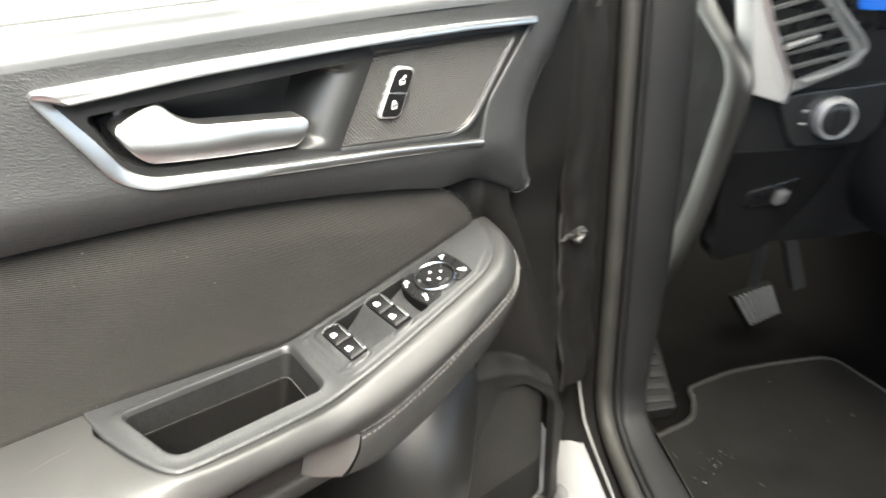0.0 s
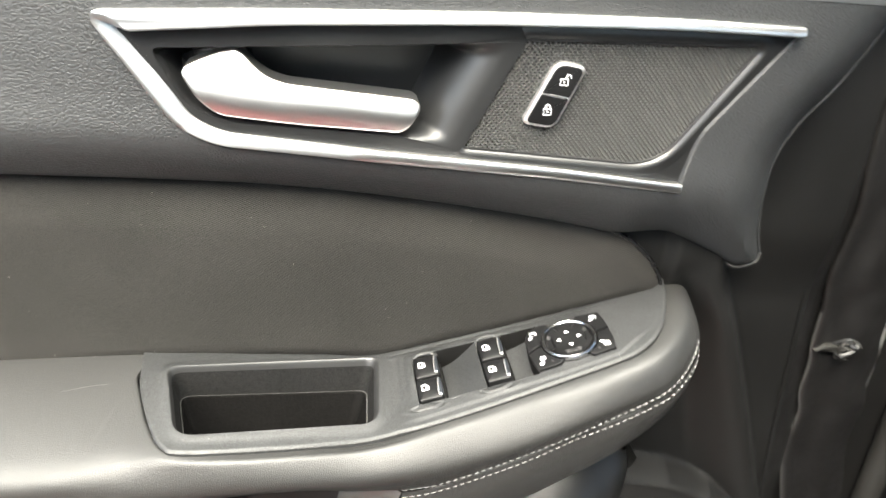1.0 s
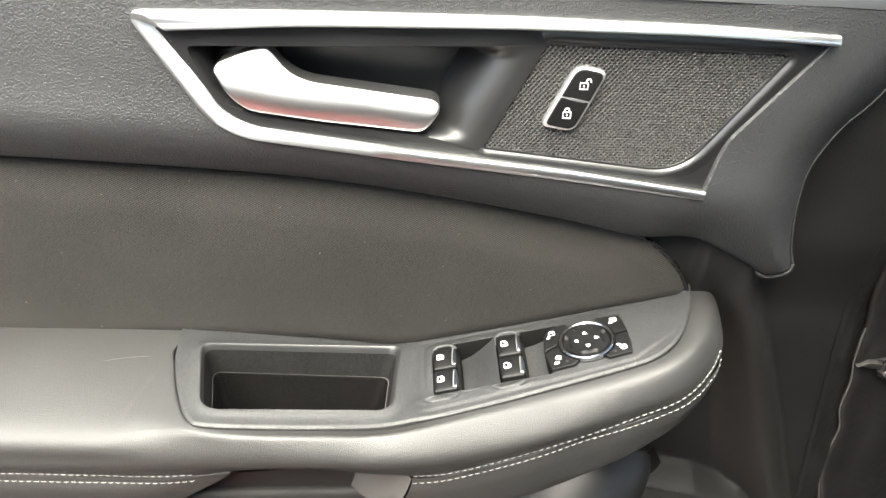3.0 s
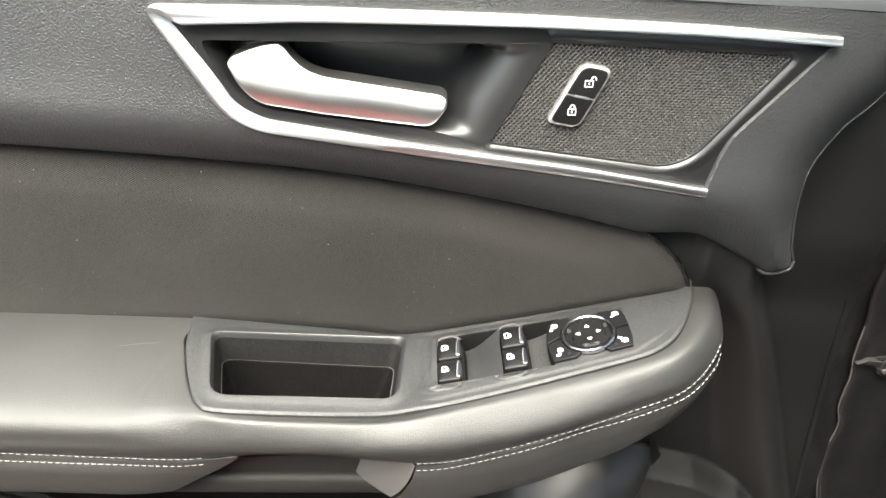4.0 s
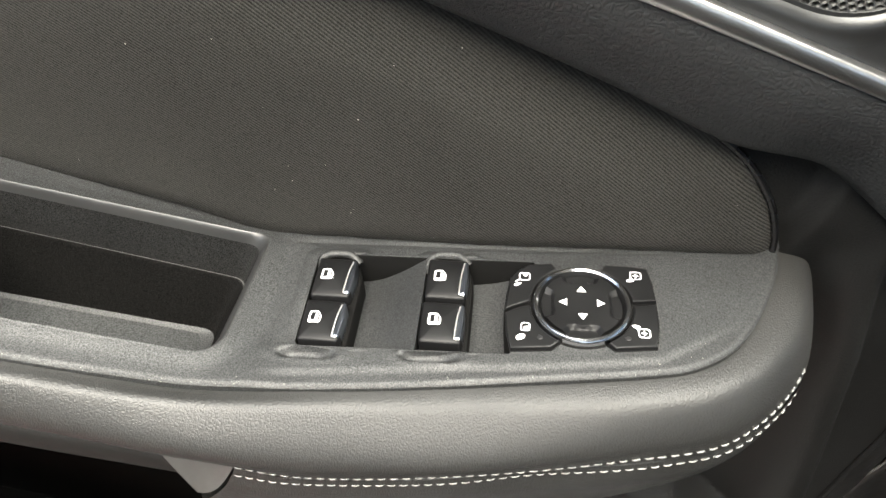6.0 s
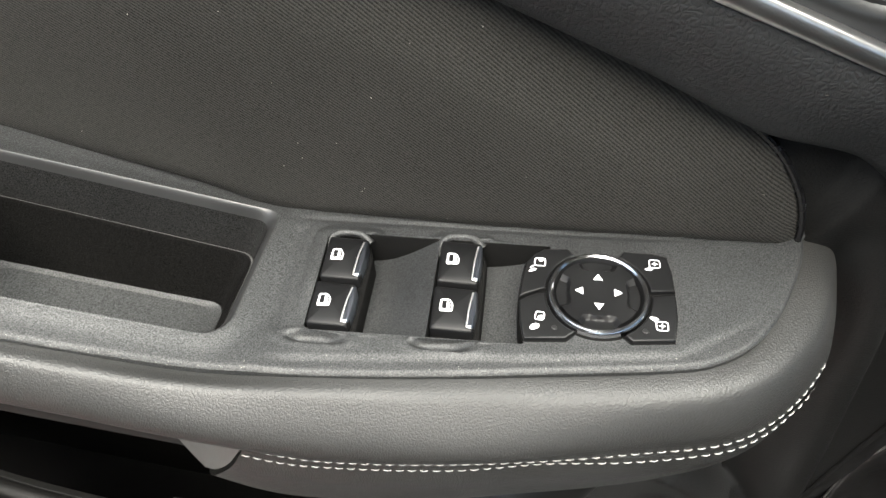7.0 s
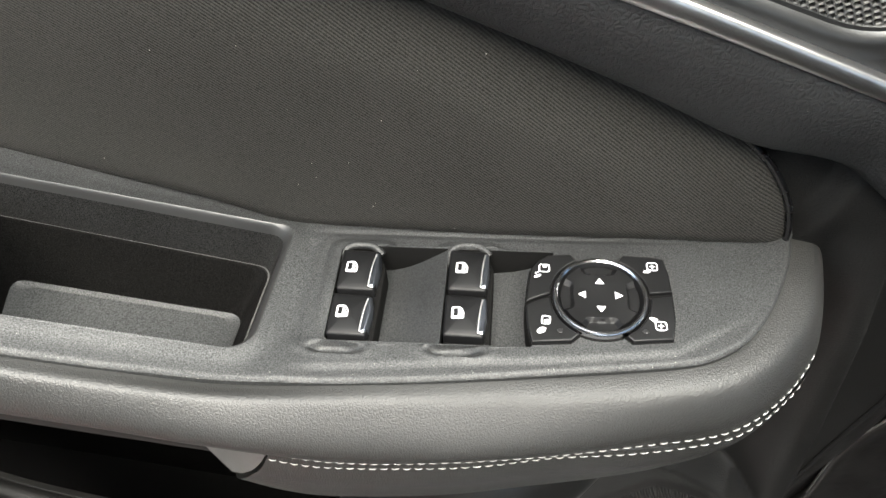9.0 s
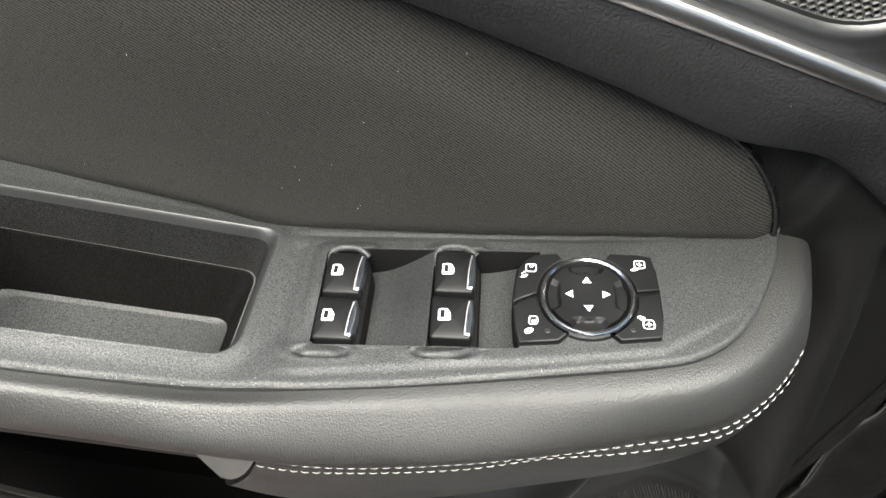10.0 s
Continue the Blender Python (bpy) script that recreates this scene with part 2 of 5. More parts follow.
def even(points, n, closed=False):
    """The polyline resampled at n even steps."""
    p = np.array(points, float)
    if closed:
        p = np.vstack([p, p[:1]])
    d = np.r_[0, np.cumsum(np.linalg.norm(np.diff(p, axis=0), axis=1))]
    s = np.linspace(0, d[-1], n + 1)[:-1] if closed else np.linspace(0, d[-1], n)
    return np.stack([np.interp(s, d, p[:, i]) for i in range(p.shape[1])], 1)


def rounded(corners, radius, seg=5):
    """A polygon with its corners rounded off; radius: one number or one for each corner."""
    p, out = [Vector(c) for c in corners], []
    rs = radius if isinstance(radius, (list, tuple)) else [radius] * len(p)
    for i, c in enumerate(p):
        a, b = (p[i - 1] - c), (p[(i + 1) % len(p)] - c)
        r = min(rs[i], a.length * 0.45, b.length * 0.45)
        s, e = c + a.normalized() * r, c + b.normalized() * r
        for k in range(seg + 1):
            t = k / seg
            out.append(tuple((1 - t) ** 2 * s + 2 * t * (1 - t) * c + t * t * e))
    return out


def area2(p):
    p = np.array(p)
    return 0.5 * np.sum(p[:, 0] * np.roll(p[:, 1], -1) - np.roll(p[:, 0], -1) * p[:, 1])


def inset(poly, d):
    """The closed polygon moved inwards by d."""
    p = np.array(poly, float)
    if area2(p) < 0:
        p = p[::-1]
    e = np.roll(p, -1, 0) - p
    nrm = np.stack([-e[:, 1], e[:, 0]], 1) / (np.linalg.norm(e, axis=1)[:, None] + 1e-12)
    b = nrm + np.roll(nrm, 1, 0)
    b /= np.maximum((b * b).sum(1)[:, None] / 2, 0.5)
    return p + b * d


def inside(pts, poly):
    pts, poly = np.asarray(pts, float), np.asarray(poly, float)
    hit = np.zeros(len(pts), bool)
    for (x0, y0), (x1, y1) in zip(poly, np.roll(poly, -1, 0)):
        if y0 == y1:
            continue
        m = (y0 > pts[:, 1]) != (y1 > pts[:, 1])
        hit ^= m & (pts[:, 0] < (x1 - x0) * (pts[:, 1] - y0) / (y1 - y0) + x0)
    return hit


def edge_gap(pts, poly, closed=True):
    """The distance from each point to the polygon's outline."""
    pts, a = np.asarray(pts, float), np.asarray(poly, float)
    b = np.roll(a, -1, 0) if closed else a[1:]
    a = a if closed else a[:-1]
    best = np.full(len(pts), 1e9)
    for p, q in zip(a, b):
        v = q - p
        t = np.clip(((pts - p) @ v) / max(v @ v, 1e-15), 0, 1)
        best = np.minimum(best, np.linalg.norm(pts - p - t[:, None] * v, axis=1))
    return best


def sheet(outer, holes, step, place):
    """A fine net over a flat outline with holes, each point laid into space by place(points)."""
    from mathutils.geometry import delaunay_2d_cdt
    outer = np.asarray(outer, float)
    loops = [outer] + [np.asarray(h, float) for h in holes]
    lo, hi = outer.min(0), outer.max(0)
    nx, ny = int((hi[0] - lo[0]) / step) + 1, int((hi[1] - lo[1]) / step) + 1
    gx, gy = np.meshgrid(lo[0] + (np.arange(nx) + 0.5) * step, lo[1] + (np.arange(ny) + 0.5) * step)
    gx = gx + (np.arange(ny) % 2)[:, None] * step * 0.5
    g = np.stack([gx.ravel(), gy.ravel()], 1)
    keep = inside(g, outer)
    for h in loops[1:]:
        keep &= ~inside(g, h)
    g = g[keep]
    for h in loops:
        g = g[edge_gap(g, h) > step * 0.45]
    verts, edges = [], []
    for h in loops:
        n0 = len(verts)
        verts += [Vector(v) for v in h]
        edges += [(n0 + i, n0 + (i + 1) % len(h)) for i in range(len(h))]
    verts += [Vector(v) for v in g]
    v2, _, faces, *_ = delaunay_2d_cdt(verts, edges, [], 0, 1e-7)
    v2 = np.array([tuple(v) for v in v2])
    tri = np.array([f for f in faces if len(f) == 3])
    mid = v2[tri].mean(1)
    ok = inside(mid, outer)
    for h in loops[1:]:
        ok &= ~inside(mid, h)
    xyz = place(v2)
    bm = bmesh.new()
    vs = [bm.verts.new(p) for p in xyz]
    for f in tri[ok]:
        bm.faces.new([vs[i] for i in f])
    bmesh.ops.delete(bm, geom=[v for v in bm.verts if not v.link_faces], context="VERTS")
    return bm


def strip(bm, rows, closed=True, cap_end=False):
    """Quads between successive rows of points."""
    vs = [[bm.verts.new(p) for p in r] for r in rows]
    n = len(vs[0])
    for a, b in zip(vs[:-1], vs[1:]):
        for i in range(n if closed else n - 1):
            j = (i + 1) % n
            bm.faces.new((a[i], a[j], b[j], b[i]))
    if cap_end:
        bm.faces.new(vs[-1])
    return vs


def loft(guides, nu=60, nv=16, closed_v=False):
    """A smooth skin through the guide curves."""
    rows = np.stack([cr(g, nu) for g in guides])
    cols = np.stack([cr(rows[:, i], nv, closed_v) for i in range(nu)])
    bm = bmesh.new()
    vs = [[bm.verts.new(p) for p in c] for c in cols]
    for a, b in zip(vs[:-1], vs[1:]):
        for j in range(nv if closed_v else nv - 1):
            k = (j + 1) % nv
            bm.faces.new((a[j], b[j], b[k], a[k]))
    return bm


def prism(outline, lay, h0, h1, bevel, dome=0.0):
    """A block over a flat outline from height h0 to h1 with a rounded upper edge; lay(points, heights) gives the places."""
    o = np.asarray(outline, float)
    if area2(o) < 0:
        o = o[::-1]
    bm = bmesh.new()
    rows = [lay(o, h0), lay(o, h1 - bevel), lay(inset(o, bevel * 0.3), h1 - bevel * 0.3), lay(inset(o, bevel), h1)]
    if dome:
        c = o.mean(0)
        for k in (0.75, 0.45, 0.15):
            rows.append(lay(c + (inset(o, bevel) - c) * k, h1 + dome * (1 - k * k)))
    strip(bm, rows, cap_end=True)
    return bm


def merge(*parts):
    bm = parts[0]
    for other in parts[1:]:
        me = bpy.data.meshes.new("tmp")
        other.to_mesh(me)
        other.free()
        bm.from_mesh(me)
        bpy.data.meshes.remove(me)
    return bm


def stroke(lines, width, lay, h=0.0002):
    """Flat printed lines, each a list of points with True at its end if closed."""
    bm = bmesh.new()
    for pts, closed in lines:
        p = np.array(pts, float)
        if len(p) < 2:
            continue
        nx_, pv = (np.roll(p, -1, 0), np.roll(p, 1, 0)) if closed else (np.vstack([p[1:], p[-1:]]), np.vstack([p[:1], p[:-1]]))
        d = nx_ - pv
        d /= np.linalg.norm(d, axis=1)[:, None] + 1e-12
        o = np.stack([-d[:, 1], d[:, 0]], 1) * width / 2
        a, b = [bm.verts.new(v) for v in lay(p + o, h)], [bm.verts.new(v) for v in lay(p - o, h)]
        for i in range(len(p) if closed else len(p) - 1):
            j = (i + 1) % len(p)
            bm.faces.new((a[i], a[j], b[j], b[i]))
    return bm


def fill(polys, lay, h=0.0002):
    bm = bmesh.new()
    for p in polys:
        bm.faces.new([bm.verts.new(v) for v in lay(np.array(p, float), h)])
    return bm


def tube(points, radius, n=10, steps=40):
    c = cr(points, steps)
    bm = bmesh.new()
    rows = []
    for i, p in enumerate(c):
        d = Vector(c[min(i + 1, steps - 1)] - c[max(i - 1, 0)]).normalized()
        a = d.orthogonal().normalized() if i == 0 else (a - d * a.dot(d)).normalized()
        b = d.cross(a)
        rows.append([Vector(p) + radius * (math.cos(k * 2 * math.pi / n) * a + math.sin(k * 2 * math.pi / n) * b) for k in range(n)])
    strip(bm, rows, cap_end=True)
    return bm


def smooth(a, b, x):
    t = np.clip((np.asarray(x, float) - a) / (b - a), 0, 1)
    return t * t * (3 - 2 * t)


def face_lay(y0):
    """Door face: flat points are (x, z), height stands out of the panel towards the cabin."""
    def lay(p, h):
        p = np.asarray(p, float)
        return np.stack([p[:, 0], np.full(len(p), y0) - h, p[:, 1]], 1)
    return lay


SLOPE = math.atan(0.253)
CA, SA = math.cos(SLOPE), math.sin(SLOPE)


def arm_lay(p, h):
    """Top of the armrest's front half: flat points are plan (x, y), height stands off its sloping plane."""
    p = np.asarray(p, float)
    h = np.broadcast_to(h, (len(p),))
    return np.stack([p[:, 0] - SA * h, p[:, 1], 0.79 + 0.253 * (p[:, 0] - 0.26) + CA * h], 1)


def trim_z(x):
    r, f = 0.797 - 0.105 * (x - 0.058), 0.79 + 0.253 * (x - 0.26)
    return 0.5 * (r + f) + np.sqrt((0.5 * (r - f)) ** 2 + 0.002 ** 2)


# ---------------------------------------------------------------- ground and surroundings
bm = bmesh.new()
bmesh.ops.create_grid(bm, x_segments=2, y_segments=2, size=300)
tagged(part("ground", bm, GROUND), "grey worn asphalt ground under the car", "ground", kind="structure")


def box(lo, hi, bevel=0.0):
    bm = bmesh.new()
    bmesh.ops.create_cube(bm, size=1)
    for v in bm.verts:
        v.co = [l + (h - l) * (c + 0.5) for l, h, c in zip(lo, hi, v.co)]
    if bevel:
        bmesh.ops.bevel(bm, geom=bm.edges, offset=bevel, segments=2, affect="EDGES", profile=0.5)
    return bm


# unseen boxes on the south and west sides, added to block low light
tagged(part("blocker_south", box((-1.5, -0.70, 0), (-0.06, -0.56, 1.32)), WALLGREY), "unseen dark box added to block low light", "wall", kind="structure")
tagged(part("wall_north", box((-5, 2.6, 0), (5, 2.8, 2.05)), WALLPALE), "pale painted lower wall behind the car", "wall", kind="structure")
# added above the view, darkens the sky behind the car and in reflections
tagged(part("unseen_upper_wall", box((-5, 2.55, 2.05), (5, 2.8, 6.5)), WALLGREY), "added unseen dark wall above the pale wall", "wall", kind="structure")
tagged(part("blocker_west", box((-1.65, -0.70, 0), (-1.50, 1.6, 1.32)), WALLGREY), "unseen dark box added to block low light", "wall", kind="structure")
# red patch out of view, added to give the handle a red reflection
tagged(part("red_reflection_patch", box((-0.55, -0.55, -0.02), (0.25, -0.02, 0.004)), RED), "unseen red patch added to redden the handle's reflection", "ground", kind="structure")

# ---------------------------------------------------------------- the door
door = thing("car_door", (0.1, 0.55, 0.2), "open front car door with black cloth and leather inner trim", "car door")

# upper soft trim with the opening for the handle surround
BEZEL_OUT = rounded([(0.0735, 1.0475), (0.17, 1.049), (0.30, 1.0485), (0.413, 1.046), (0.4920, 1.0415), (0.4335, 0.931), (0.342, 0.944),
                     (0.232, 0.957), (0.133, 0.970), (0.112, 0.982)], [0.011, 0.02, 0.02, 0.02, 0.001, 0.001, 0.02, 0.02, 0.014, 0.014])
top_line = [(-0.60, 1.052), (0.2, 1.060), (0.45, 1.058), (0.585, 1.05)]
low_line = [(-0.60, 0.952), (-0.2, 0.949), (-0.035, 0.945), (0.112, 0.937), (0.187, 0.930), (0.265, 0.918), (0.347, 0.902), (0.40, 0.8895), (0.441, 0.889), (0.48, 0.872), (0.499, 0.860)]
UP_OUT = np.vstack([cr(low_line, 70), cr([(0.503, 0.8575), (0.512, 0.857), (0.522, 0.860), (0.5235, 0.866), (0.518, 0.882), (0.512, 0.914), (0.5125, 0.945), (0.526, 0.973),
                                        (0.545, 0.993), (0.567, 1.022), (0.582, 1.046)], 50), cr(top_line, 60)[::-1]])


def upper_place(p):
    d = edge_gap(p, UP_OUT[:118], closed=False)
    rear = smooth(0.47, 0.43, p[:, 0])
    y = 0.4945 + 0.019 * (1 - np.clip(d / 0.044, 0, 1)) ** 2 + (0.0015 + 0.0045 * rear) * (1 - np.clip(d / 0.004, 0, 1)) ** 2 - 0.002 * np.exp(-((p[:, 1] - 0.935 + 0.1 * (p[:, 0] - 0.43)) / 0.02) ** 2)
    y = y + np.clip(p[:, 0] - 0.47, 0, 1) ** 2 * 1.4
    return np.stack([p[:, 0], y, p[:, 1]], 1)


ups = UP_OUT if area2(UP_OUT) > 0 else UP_OUT[::-1]
bm2 = bmesh.new()
strip(bm2, [upper_place(inset(ups, d)) for d in (0.0, 0.0008, 0.0018, 0.003, 0.0045, 0.006)])
UP_HOLE = rounded([(0.0735, 1.0475), (0.17, 1.049), (0.30, 1.0485), (0.413, 1.046), (0.4985, 1.0425), (0.4435, 0.9725), (0.4395, 0.960), (0.4335, 0.931), (0.342, 0.944),
                   (0.232, 0.957), (0.133, 0.970), (0.112, 0.982)], [0.011, 0.02, 0.02, 0.02, 0.006, 0.012, 0.006, 0.002, 0.02, 0.02, 0.014, 0.014])
hole_in = inset(UP_HOLE, 0.003)
bm3 = bmesh.new()
strip(bm3, [upper_place(inset(hole_in, -0.0016)), upper_place(inset(hole_in, -0.0006)) + (0, 0.0005, 0), upper_place(hole_in) + (0, 0.0018, 0), upper_place(hole_in) + (0, 0.006, 0)])
upper = merge(sheet(inset(ups, 0.006), [inset(hole_in, -0.0016)], 0.006, upper_place), bm3)
part("upper_trim", merge(upper, bm2), UPPER, door, "black grained soft-touch upper door trim")
part("trim_edge", tube([(x, 0.5128 + max(x - 0.47, 0) ** 2 * 1.4, z) for x, z in ((0.496, 0.8610), (0.503, 0.8568), (0.512, 0.8562), (0.5225, 0.8595), (0.5245, 0.8665))], 0.0011, 8, 40), CHEEK, door, "bright lower lip of the upper trim")
part("trim_piping", tube([(x, 0.5138 + max(x - 0.47, 0) ** 2 * 1.4, z) for x, z in ((0.5245, 0.8665), (0.5185, 0.882), (0.5125, 0.914), (0.513, 0.945), (0.5265, 0.973), (0.5455, 0.993), (0.5675, 1.022), (0.582, 1.046))], 0.0009, 8, 60), UPPER, door)
sill_rows = []
for y, z in ((0.4945, 0.0), (0.4960, 0.0065), (0.501, 0.0115), (0.511, 0.0148), (0.528, 0.0160), (0.546, 0.0150), (0.556, 0.0105)):
    sill_rows.append([(x, y + max(x - 0.47, 0) ** 2 * 1.4, zz + z) for x, zz in top_line])
part("window_sill", loft(sill_rows, 50, 20), SILL, door, "rounded black top edge of the door trim")
part("sill_seal", loft([[(-0.6, y, 1.052 + z), (0.2, y, 1.060 + z), (0.585, y + 0.03, 1.05 + z)] for y, z in ((0.553, 0.006), (0.556, 0.013), (0.561, 0.014), (0.564, 0.006))], 30, 10), RUBBER, door)
pane = part("window_pane", box((-0.60, 0.566, 1.03), (0.60, 0.570, 1.50)), GLASS, door, "clear raised window glass")
pane.visible_shadow = False

# silver surround
BEZEL_IN = rounded([(0.0925, 1.0365), (0.17, 1.0405), (0.30, 1.0415), (0.413, 1.0395), (0.4920, 1.0355), (0.4335, 0.9375), (0.342, 0.9515),
                    (0.232, 0.9645), (0.138, 0.9775), (0.1215, 0.9865)], [0.005, 0.02, 0.02, 0.02, 0.001, 0.001, 0.02, 0.02, 0.014, 0.014])


ia = list(range(33, 60)) + list(range(0, 27))
ra, rb = np.array(BEZEL_OUT)[ia], np.array(BEZEL_IN)[ia]
tilt = np.r_[np.full(12, 0.05), np.linspace(0.0, -1.0, 4), np.full(14, -1.0), np.linspace(-0.2, 1, 4), np.ones(20)][:, None]
lift = np.linalg.norm(ra - rb, axis=1)[:, None] * 0.36 * tilt
bulge = 0.0004 * (1 - np.clip(tilt, 0, 1))
bm = bmesh.new()
strip(bm, [face_lay(0.4925)(ra + (rb - ra) * t, (lift * k + bulge * math.sin(math.pi * min(max(t, 0.02), 0.98)) + c)[:, 0]) for t, k, c in
           ((0, 0, -0.004), (0, 0, 0.0003), (0.06, 0.1, 0.0009), (0.25, 0.35, 0.0012), (0.5, 0.65, 0.0013), (0.75, 0.9, 0.0013), (0.93, 1.0, 0.0010), (1, 1.0, 0.0002), (1, 0, -0.004))], closed=False)
part("handle_surround", bm, SILVER, door, "satin silver frame round the door handle")

# black insert with the handle recess
RECESS = rounded([(0.1035, 1.0265), (0.275, 1.0295), (0.3185, 1.0305), (0.2825, 0.9625), (0.245, 0.9725), (0.142, 0.9825), (0.119, 0.992)], [0.006, 0.02, 0.003, 0.003, 0.02, 0.014, 0.014])
GRILLE = rounded([(0.3185, 1.031), (0.4675, 1.0275), (0.414, 0.9505), (0.284, 0.9655)], [0.002, 0.004, 0.022, 0.002], 8)


# one opening round the recess and the grille
OPENING = np.array(rounded([(0.1035, 1.0265), (0.275, 1.0295), (0.3170, 1.0345), (0.4765, 1.0310), (0.4165, 0.9460), (0.284, 0.9605), (0.245, 0.9725), (0.142, 0.9825), (0.119, 0.992)],
                           [0.006, 0.02, 0.004, 0.006, 0.024, 0.01, 0.02, 0.014, 0.014], 8))
gr = np.array(GRILLE)[::-1] if area2(GRILLE) < 0 else np.array(GRILLE)
rim_rows = [(-0.0125, 0.4967), (-0.0095, 0.4962), (-0.0070, 0.4955), (-0.0052, 0.4953), (-0.0038, 0.4956), (-0.0022, 0.4972), (-0.0006, 0.4992), (0.0, 0.5012)]
insert = sheet(inset(BEZEL_IN, -0.0055), [OPENING], 0.003, lambda p: np.stack([p[:, 0], np.full(len(p), 0.4965), p[:, 1]], 1))
part("handle_insert", insert, INSERT, door, "satin black plastic plate round handle and grille")
k0 = int(np.argmin(np.linalg.norm(gr - (0.284, 0.9655), axis=1)))
gro = np.roll(gr, -k0, 0)
k1 = int(np.argmin(np.linalg.norm(gro - (0.3185, 1.031), axis=1)))
bm = bmesh.new()
strip(bm, [face_lay(0.0)(np.roll(inset(gr, d), -k0, 0)[:k1 + 1], -y) for d, y in rim_rows], closed=False)
part("grille_rim", bm, INSERT, door, "raised black rim of the grille")


def recess_place(p):
    ring_ = np.array(RECESS)
    a, b = np.array((0.3185, 1.0305)), np.array((0.2825, 0.9625))
    nrm = np.array((-(b - a)[1], (b - a)[0])) / np.linalg.norm(b - a)
    r = np.abs((p - a) @ nrm)
    far = np.abs((ring_ - a) @ nrm) > 0.0012
    k0 = int(np.argmax(far & ~np.roll(far, 1)))
    open_ = np.roll(ring_, -k0, 0)[:far.sum()]
    wall = smooth(0.0, 0.009, edge_gap(p, np.vstack([b, open_, a]), closed=False))
    t = np.clip((r - 0.007) / 0.030, 0, 1) * 0.96
    ramp = (1 - np.sqrt(1 - t ** 2)) / 0.72
    y = 0.4975 + 0.042 * wall * ramp
    return np.stack([p[:, 0], y, p[:, 1]], 1)


back_plate = sheet(inset(OPENING, -0.002), [RECESS, inset(GRILLE, -0.0005)], 0.004, lambda p: np.stack([p[:, 0], np.full(len(p), 0.4976), p[:, 1]], 1))
part("insert_back", back_plate, INSERT, door)
part("handle_recess", sheet(RECESS, [], 0.0016, recess_place), INSERT, door, "deep black finger recess behind the handle")

# pull lever: an upward-facing upper flank and a steep lower one
HANDLE = [(0.1190, 1.0122), (0.1211, 1.0167), (0.1336, 1.0215), (0.1492, 1.0260), (0.1535, 1.0226), (0.1591, 1.0158), (0.1664, 1.0100), (0.1762, 1.0064), (0.2095, 1.0022),
          (0.2511, 0.9969), (0.2553, 0.9936), (0.2548, 0.9888), (0.2483, 0.9789), (0.2426, 0.9754), (0.1862, 0.9807), (0.1367, 0.9875), (0.1265, 0.9976)]
HOUT = np.array(rounded(HANDLE, [0.003, 0.003, 0.01, 0.002, 0.004, 0.006, 0.006, 0.01, 0.02, 0.004, 0.004, 0.004, 0.006, 0.004, 0.02, 0.008, 0.01], 4))
HOUT = HOUT if area2(HOUT) > 0 else HOUT[::-1]


def handle_place(p):
    ridge = np.interp(p[:, 0], [0.119, 0.13, 0.145, 0.17, 0.21, 0.245, 0.256], [1.003, 1.0000, 0.9970, 0.9930, 0.9900, 0.9855, 0.9855])
    s_ = p[:, 1] - ridge
    up = 0.0040 * np.log1p(np.exp(s_ / 0.0040))
    y = 0.4895 + 0.42 * up + 0.42 * (up - s_)
    round_ = 1 - np.clip(edge_gap(p, HOUT) / 0.0016, 0, 1)
    return np.stack([p[:, 0], y + 0.0016 * (1 - np.sqrt(np.clip(1 - round_ ** 2, 0, 1))), p[:, 1]], 1)


hrim = handle_place(HOUT)
bm2 = bmesh.new()
strip(bm2, [hrim, hrim + (0, 0.0015, 0), np.stack([HOUT[:, 0], np.full(len(HOUT), 0.512), HOUT[:, 1]], 1)])
hrows = [handle_place(inset(HOUT, d)) for d in (0.0, 0.0002, 0.0005, 0.0010, 0.0017)]
bm3 = bmesh.new()
strip(bm3, hrows)
part("door_handle", merge(sheet(inset(HOUT, 0.0017), [], 0.0018, handle_place), bm3, bm2), SILVER, door, "satin silver pull handle", sharp=60)
part("handle_pivot", loft([[(0.1165, 0.516, z), (0.128, 0.511, z + 0.004), (0.148, 0.513, z + 0.006), (0.156, 0.525, z + 0.004)] for z in (1.018, 1.012, 0.995, 0.988)], 14, 10), BLACK, door)

# grille plate: a net of six-sided meshes; the black plate paints the pits' shade
bm = sheet(inset(GRILLE, -0.001), [], 0.01, lambda p: np.stack([p[:, 0], np.full(len(p), 0.5016), p[:, 1]], 1))
plate = part("grille_plate", bm, GAPBLACK, door)
verts, faces = [], []
px, pz = 0.0031, 0.00178
pts = np.array([(0.276 + (c + 0.5 * (r % 2)) * px, 0.944 + r * pz) for r in range(54) for c in range(66)])
LOCK = rounded([(0.3375, 1.0203), (0.3582, 1.0163), (0.3408, 0.9765), (0.3188, 0.9805)], [0.007, 0.007, 0.007, 0.005], 5)
ok = inside(pts, inset(gr, -0.0010)) & ~inside(pts, inset(LOCK, 0.001))
hexa = np.array([(px / 2, pz * 0.33), (px / 2, -pz * 0.33), (0, -pz * 0.95), (-px / 2, -pz * 0.33), (-px / 2, pz * 0.33), (0, pz * 0.95)])
